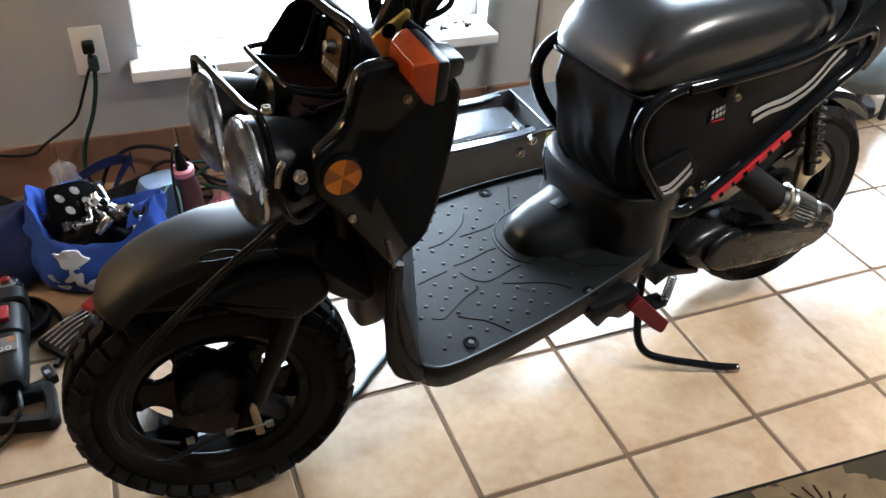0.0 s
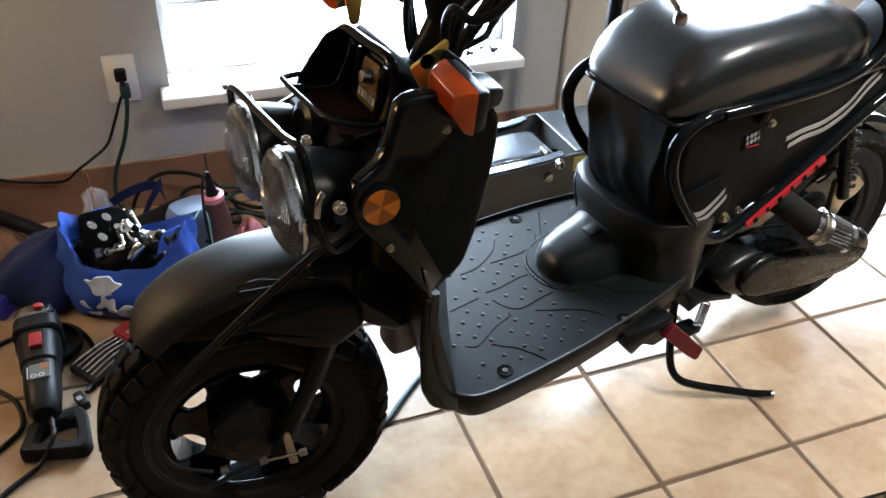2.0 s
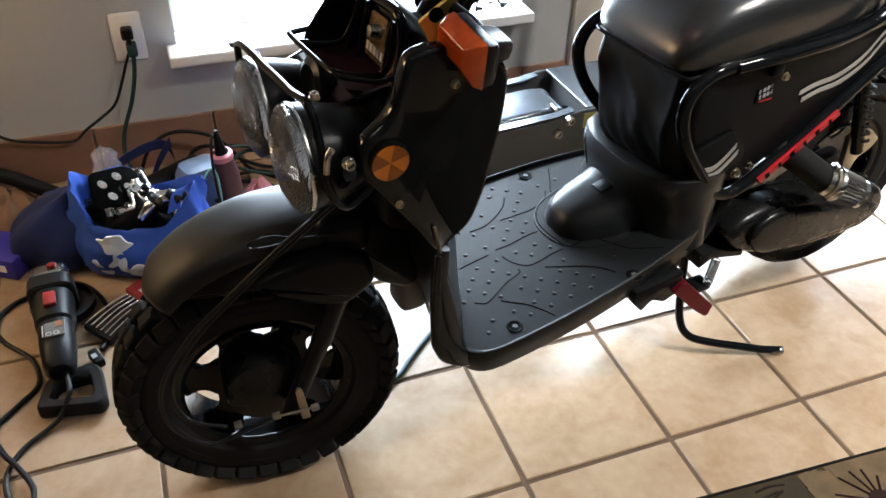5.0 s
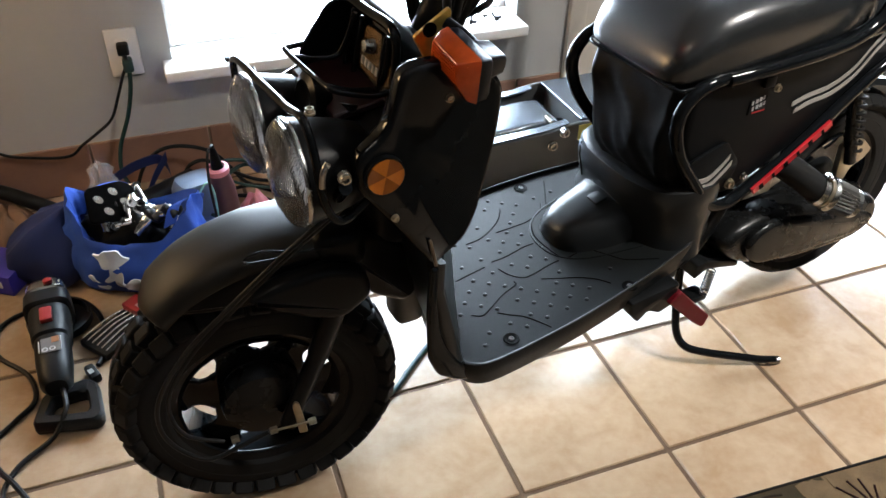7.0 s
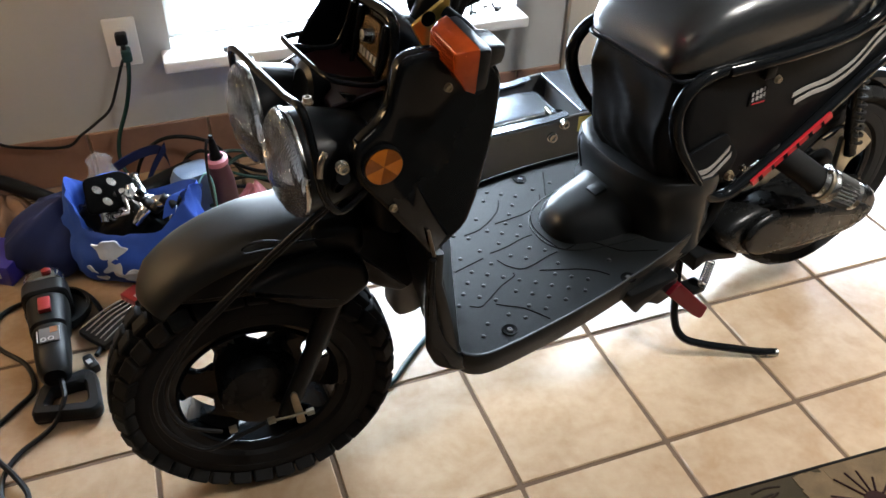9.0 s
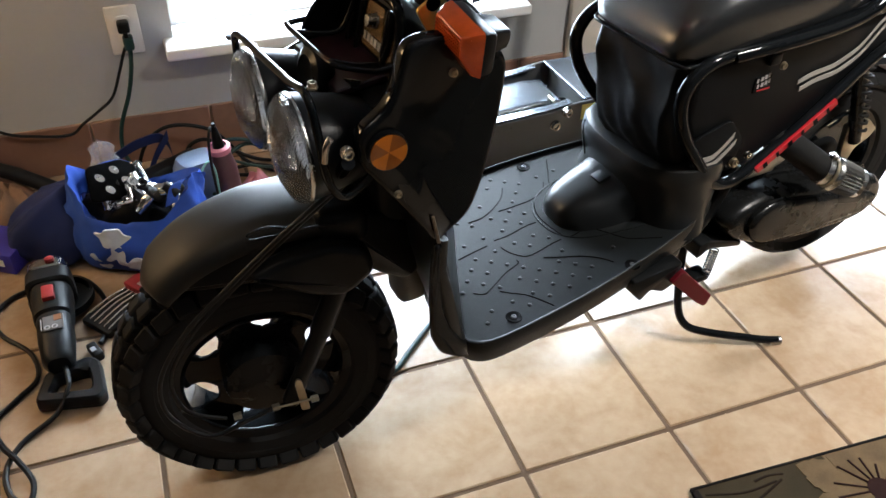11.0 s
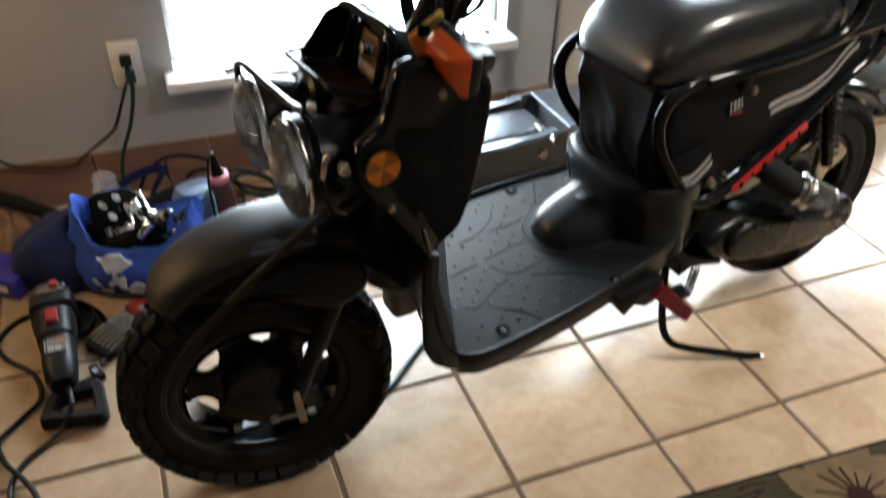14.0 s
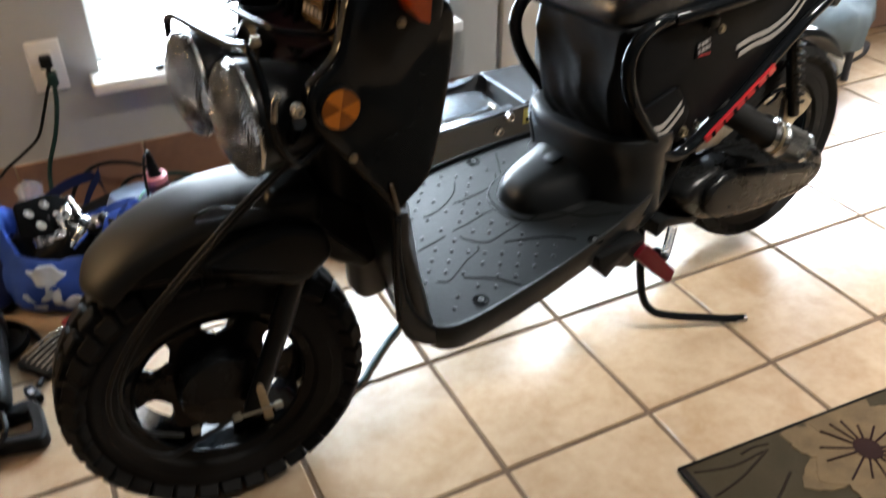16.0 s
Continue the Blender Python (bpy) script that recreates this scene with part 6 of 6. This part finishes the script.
for nm, rows, mt, lb in (("collar", ((0.192, 0.042, 0.020, 0.103), (0.197, 0.047, 0.016, 0.108), (0.232, 0.046, 0.015, 0.108), (0.237, 0.040, 0.020, 0.102)), TOOLB, ""), ("gear_head", ((0.236, 0.038, 0.020, 0.104), (0.240, 0.041, 0.018, 0.108), (0.262, 0.040, 0.016, 0.108), (0.276, 0.035, 0.018, 0.102), (0.285, 0.026, 0.024, 0.088)), STEEL, "cast alloy gear head")):
    secs = [[(x, y, (z0 + z1) / 2 + z) for x, z, _ in oval(0, 0, rx, (z1 - z0) / 2, 28, 4)] for y, rx, z0, z1 in rows]
    part(nm, lofted(secs), mt, gr, lb)
part("head_button", lathed([(0.010, 0), (0.010, 0.006), (0.007, 0.008), (0, 0.008)], axis((0.010, 0.254, 0.107), (0, 0.2, 1)), 16), REDBOX, gr, "red spindle lock")
part("disc_guard", lathed([(0, 0.0), (0.062, 0.0), (0.066, 0.004), (0.066, 0.022), (0.060, 0.022), (0.058, 0.008), (0, 0.008)], Matrix.Translation((0.012, 0.225, 0.010)), 36), TOOLB, gr)
part("switch", boxed(-0.012, 0.012, 0.135, 0.176, 0.092, 0.106, 0.003, 2), REDBOX, gr, "red slide switch")
lab = part("label_plate", boxed(-0.017, 0.022, 0.055, 0.098, 0.0855, 0.0875, 0.001, 1), LABEL, gr, "grey rating label")
part("label_patch", boxed(0.004, 0.018, 0.080, 0.097, 0.0872, 0.0882), ORANGE, lab)
for k in range(2):
    part("label_ring", lathed([(0.0035, 0), (0.006, 0), (0.006, 0.0012), (0.0035, 0.0012)], Matrix.Translation((-0.009 + 0.014 * k, 0.063, 0.0872)), 16, True), MIDGREY, lab)
part("label_bar", boxed(-0.0215, -0.0195, 0.062, 0.094, 0.083, 0.086), MIDGREY, lab)
D = rounded([(-0.055, -0.075), (0.062, -0.105), (0.075, -0.09), (0.072, 0.0), (0.052, 0.02), (-0.02, 0.01), (-0.035, -0.005)], 0.015)
I = rounded([(-0.025, -0.055), (0.045, -0.072), (0.050, -0.062), (0.048, -0.022), (0.036, -0.018), (-0.012, -0.022)], 0.008)
dh = bmesh.new()
lo = [(1.0, 0.003), (1.0, 0.028)]
ou = [Vector((x, y, 0)) for x, y in D]
ii = [Vector((x, y, 0)) for x, y in I]
n = min(len(ou), len(ii))
ou, ii = [ou[int(k * len(ou) / 28)] for k in range(28)], [ii[int(k * len(ii) / 28)] for k in range(28)]
loft(dh, [[a.lerp(b, f) + Vector((0, 0, z)) for a, b in zip(ou, ii)] for f, z in ((0.0, 0.012), (0.04, 0.004), (0.2, 0.001), (0.8, 0.001), (0.96, 0.004), (1.0, 0.015), (0.96, 0.027), (0.8, 0.032), (0.2, 0.032), (0.04, 0.027), (0.0, 0.012))], caps=False)
part("d_handle", dh, TOOLB, gr)
gc = thing("grinder_cord", Matrix(), "black rubber tool cord snaking over the tiles", "cord")
part("cord", tubed([(-1.068, 0.205, 0.045), (-1.062, 0.165, 0.040), (-1.062, 0.135, 0.040), (-1.09, 0.10, 0.012), (-1.15, 0.055, 0.006), (-1.175, 0.0, 0.006), (-1.165, -0.06, 0.006), (-1.135, -0.08, 0.006), (-1.13, -0.04, 0.0075), (-1.155, 0.01, 0.014), (-1.185, 0.06, 0.008), (-1.20, 0.12, 0.006), (-1.16, 0.17, 0.006), (-1.125, 0.215, 0.006), (-1.14, 0.29, 0.006), (-1.195, 0.36, 0.006), (-1.215, 0.42, 0.006), (-1.18, 0.48, 0.006), (-1.11, 0.50, 0.006), (-1.04, 0.50, 0.006), (-1.0, 0.44, 0.006), (-0.985, 0.36, 0.006), (-0.995, 0.30, 0.006), (-1.005, 0.27, 0.010)], 0.0052, seg=8), BLACKC, gc)
gp = part("cord_plug", boxed(-0.010, 0.010, -0.022, 0.022, 0.0, 0.022, 0.005, 2, Matrix.Translation((-1.015, 0.245, 0.002)) @ Matrix.Rotation(0.4, 4, "Z")), BLACKC, gc, "black two-pin plug")
part("plug_face", boxed(-0.005, 0.005, -0.006, 0.006, 0.0225, 0.0245, m=Matrix.Translation((-1.017, 0.240, 0.002)) @ Matrix.Rotation(0.4, 4, "Z")), MIDGREY, gp)

# wrench set in its holder
ws = thing("wrench_set", pose(-0.945, 0.365, 0, 0, 0, 38), "set of chrome wrenches in a black holder with a red card", "wrench set")
part("holder", boxed(-0.085, 0.065, -0.040, 0.045, 0.001, 0.020, 0.006, 2), TOOLB, ws)
for k in range(6):
    y = -0.032 + 0.013 * k
    part("wrench", tubed([(-0.078, y * 1.1, 0.026), (-0.02, y, 0.034), (0.035, y * 0.9, 0.030)], 0.0020, seg=8), CHROME, ws)
part("red_card", boxed(0.030, 0.072, -0.036, 0.040, 0.022, 0.040, 0.003, 2), REDBOX, ws, "red packaging card")
part("card_bar", boxed(0.042, 0.056, -0.026, 0.010, 0.0402, 0.0412), MIDGREY, ws)

# things on the sill
random.seed(3)
for k, (x, w) in enumerate(((-0.01, 0.03), (0.04, 0.022), (0.08, 0.018), (0.125, 0.02), (0.16, 0.016))):
    it = thing("metal_fitting", pose(x, WY - 0.02 + 0.02 * (k % 2), WZ0 + 0.0145 + w * 0.45, 90, 0, random.uniform(0, 180)), "small metal fitting on the window sill", "fitting", "fittings on the sill")
    part("fitting_body", lathed([(0, 0.0), (w * 0.4, 0.0), (w * 0.45, 0.006), (w * 0.25, 0.010), (w * 0.25, 0.02), (0, 0.022)], None, 14), STEEL if k % 2 else TOOLB, it)
    part("fitting_pin", tubed([(0, 0, 0.006), (w * 0.9, 0.004, 0.005), (w * 1.3, 0.012, 0.005)], 0.003), STEEL if k % 2 else TOOLB, it)
clip = thing("black_clip", pose(-0.585, WY - 0.05, WZ0 + 0.014, 0, 0, 20), "small black clip on the window sill", "clip")
part("clip_body", boxed(-0.018, 0.018, -0.008, 0.008, 0.0, 0.012, 0.003, 2), TOOLB, clip)

# slippers and cloth by the far skirting
for x, y, rz in ((1.60, 0.72, 25), (1.78, 0.80, 18)):
    sl = thing("slipper", pose(x, y, 0, 0, 0, rz), "open-toed beige slipper with a dark sole", "slipper", "pair of slippers")
    part("sole", lofted([[(a, b, z) for a, b, _ in oval(0.0, 0, 0.13 * k, 0.048 * k, 28, 2.4)] for z, k in ((0.0, 0.97), (0.006, 1.0), (0.022, 1.0), (0.026, 0.97))]), SOLE, sl)
    arch = [[(xx, 0.048 * math.cos(t) * rr, 0.022 + 0.055 * math.sin(t) * rr) for t, rr in [(math.pi * k / 10, 1.0) for k in range(11)] + [(math.pi * k / 10, 0.93) for k in range(10, -1, -1)]] for xx in (-0.085, -0.04, 0.0)]
    part("upper", lofted(arch), SLIP, sl)
cl = thing("grey_cloth", pose(1.46, 0.66, 0, 0, 0, 15), "grey-blue cloth draped over a low stool", "cloth")
part("drape", blob(bmesh.new(), 0, 0, [(0.16, 0.17, 0.10, 0, 0), (0.22, 0.19, 0.11, 0, 0), (0.27, 0.175, 0.10, 0, 0), (0.285, 0.10, 0.05, 0, 0)], 0, 0.22, 6.1), CLOTHG, cl, sharp=80)
for x, y in ((-0.11, -0.05), (0.11, -0.05), (-0.11, 0.05), (0.11, 0.05)):
    part("leg", tubed([(x, y, 0.001), (x * 0.9, y * 0.9, 0.24)], 0.012, smooth=False), SOLE, cl)

# ---- rug ----
rug = thing("area_rug", pose(-0.046, -0.438, 0, 0, 0, -3), "olive-brown rug with large tan flowers and a dark binding", "rug")
part("rug_base", boxed(0.008, 1.6, -1.304, -0.004, 0.0015, 0.009, 0.002, 1), RUGB, rug)
bnd = bmesh.new()
for a in ((0.0, 1.608, -0.006, 0.0), (0.0, 0.014, -1.308, -0.006), (1.594, 1.608, -1.308, -0.006), (0.014, 1.594, -1.308, -1.302)):
    box(bnd, a[0], a[1], a[2], a[3], 0.001, 0.0105, 0.002, 1)
part("binding", bnd, RUGD, rug, "black bound edge")


def flower(cx, cy, r, turn):
    random.seed(int(cx * 100) + 5)
    for k in range(17):
        ring = k < 8
        a = turn + 2 * math.pi * (k + random.uniform(-0.12, 0.12)) / (8 if ring else 9) + (0 if ring else 0.3)
        L, w = r * (random.uniform(0.92, 1.12) if ring else random.uniform(0.74, 0.88)), r * random.uniform(0.19, 0.25)
        edge = [(0.10, 0.05), (0.22, 0.30), (0.38, 0.72), (0.52, 0.98), (0.64, 1.0), (0.74, 0.86), (0.80, 0.80), (0.84, 0.60), (0.90, 0.50), (0.94, 0.28)]
        out = [(L * u, w * v * random.uniform(0.92, 1.06)) for u, v in edge] + [(L, 0.0)] + [(L * u, -w * v * random.uniform(0.92, 1.06)) for u, v in edge[::-1]]
        c, s = math.cos(a), math.sin(a)
        pts = [(cx + c * x - s * y, cy + s * x + c * y) for x, y in out]
        if max(p[1] for p in pts) > -0.007 or min(p[0] for p in pts) < 0.015:
            pts = [(max(p[0], 0.0152 + 1e-5 * q), min(p[1], -0.0072 - 1e-5 * q)) for q, p in enumerate(pts)]
        part("petal", prismed(pts, 0.006, (0.0097 if ring else 0.0105) + 0.00012 * (k % 5), 0, 1, "xy"), RUGP, rug, "tan petal")
    part("flower_centre", lathed([(0.17 * r, 0.008), (0.16 * r, 0.0115), (0, 0.0125)], Matrix.Translation((cx, cy, 0)), 16), RUGR, rug, "maroon centre")
    for k in range(15):
        a = turn + 2 * math.pi * k / 15 + random.uniform(-0.1, 0.1)
        l = r * random.uniform(0.34, 0.60)
        c, s = math.cos(a), math.sin(a)
        p, q = (cx + c * 0.16 * r, cy + s * 0.16 * r), (cx + c * l, cy + s * l)
        if q[1] < -0.016:
            part("stamen", tubed([(*p, 0.0108), (*q, 0.0108)], 0.0022, smooth=False, seg=6), RUGR, rug)


flower(0.330, -0.100, 0.155, 0.2)
flower(0.90, -0.42, 0.17, 0.5)
flower(0.28, -0.75, 0.17, 0.9)
for pts in ([(0.02, -0.02), (0.09, -0.035), (0.16, -0.03)], [(0.02, -0.075), (0.09, -0.06), (0.17, -0.03)], [(0.015, -0.14), (0.09, -0.13), (0.17, -0.085)], [(0.05, -0.30), (0.13, -0.24), (0.20, -0.19)], [(0.16, -0.33), (0.22, -0.28), (0.24, -0.24)], [(0.12, -0.02), (0.15, -0.016), (0.18, -0.02)]):
    part("leaf_line", tubed([(x, y, 0.0066) for x, y in pts], 0.0036, seg=8), RUGL, rug)

# ---- floor tiles ----
tile_me = finish("floor_tile", boxed(-T / 2 + 0.0042, T / 2 - 0.0042, -T / 2 + 0.0042, T / 2 - 0.0042, -0.012, 0.0, 0.0025, 1), TILE)
cut_me = finish("floor_tile_cut", boxed(-T / 2 + 0.0042, T / 2 - 0.0042, -T / 2 + 0.0042, -T / 2 + (WY - 3 * T) - 0.006, -0.012, 0.0, 0.0025, 1), TILE)
for i in range(-6, 9):
    for j in range(-4, 4):
        ob = new("floor_tile", tile_me if j < 3 else cut_me)
        ob.parent, ob.location = floor, ((i + 0.5) * T, (j + 0.5) * T, 0)
rest = bmesh.new()
for i in range(-12, 16):
    for j in range(-17, 4):
        if -6 <= i < 9 and j >= -4:
            continue
        box(rest, max(i * T + 0.0042, X0), min((i + 1) * T - 0.0042, X1), max(j * T + 0.0042, Y0), min((j + 1) * T - 0.0042, WY - 0.006), -0.012, 0.0)
tagged(part("floor_tiles", rest, TILE, floor), kind="stuff")
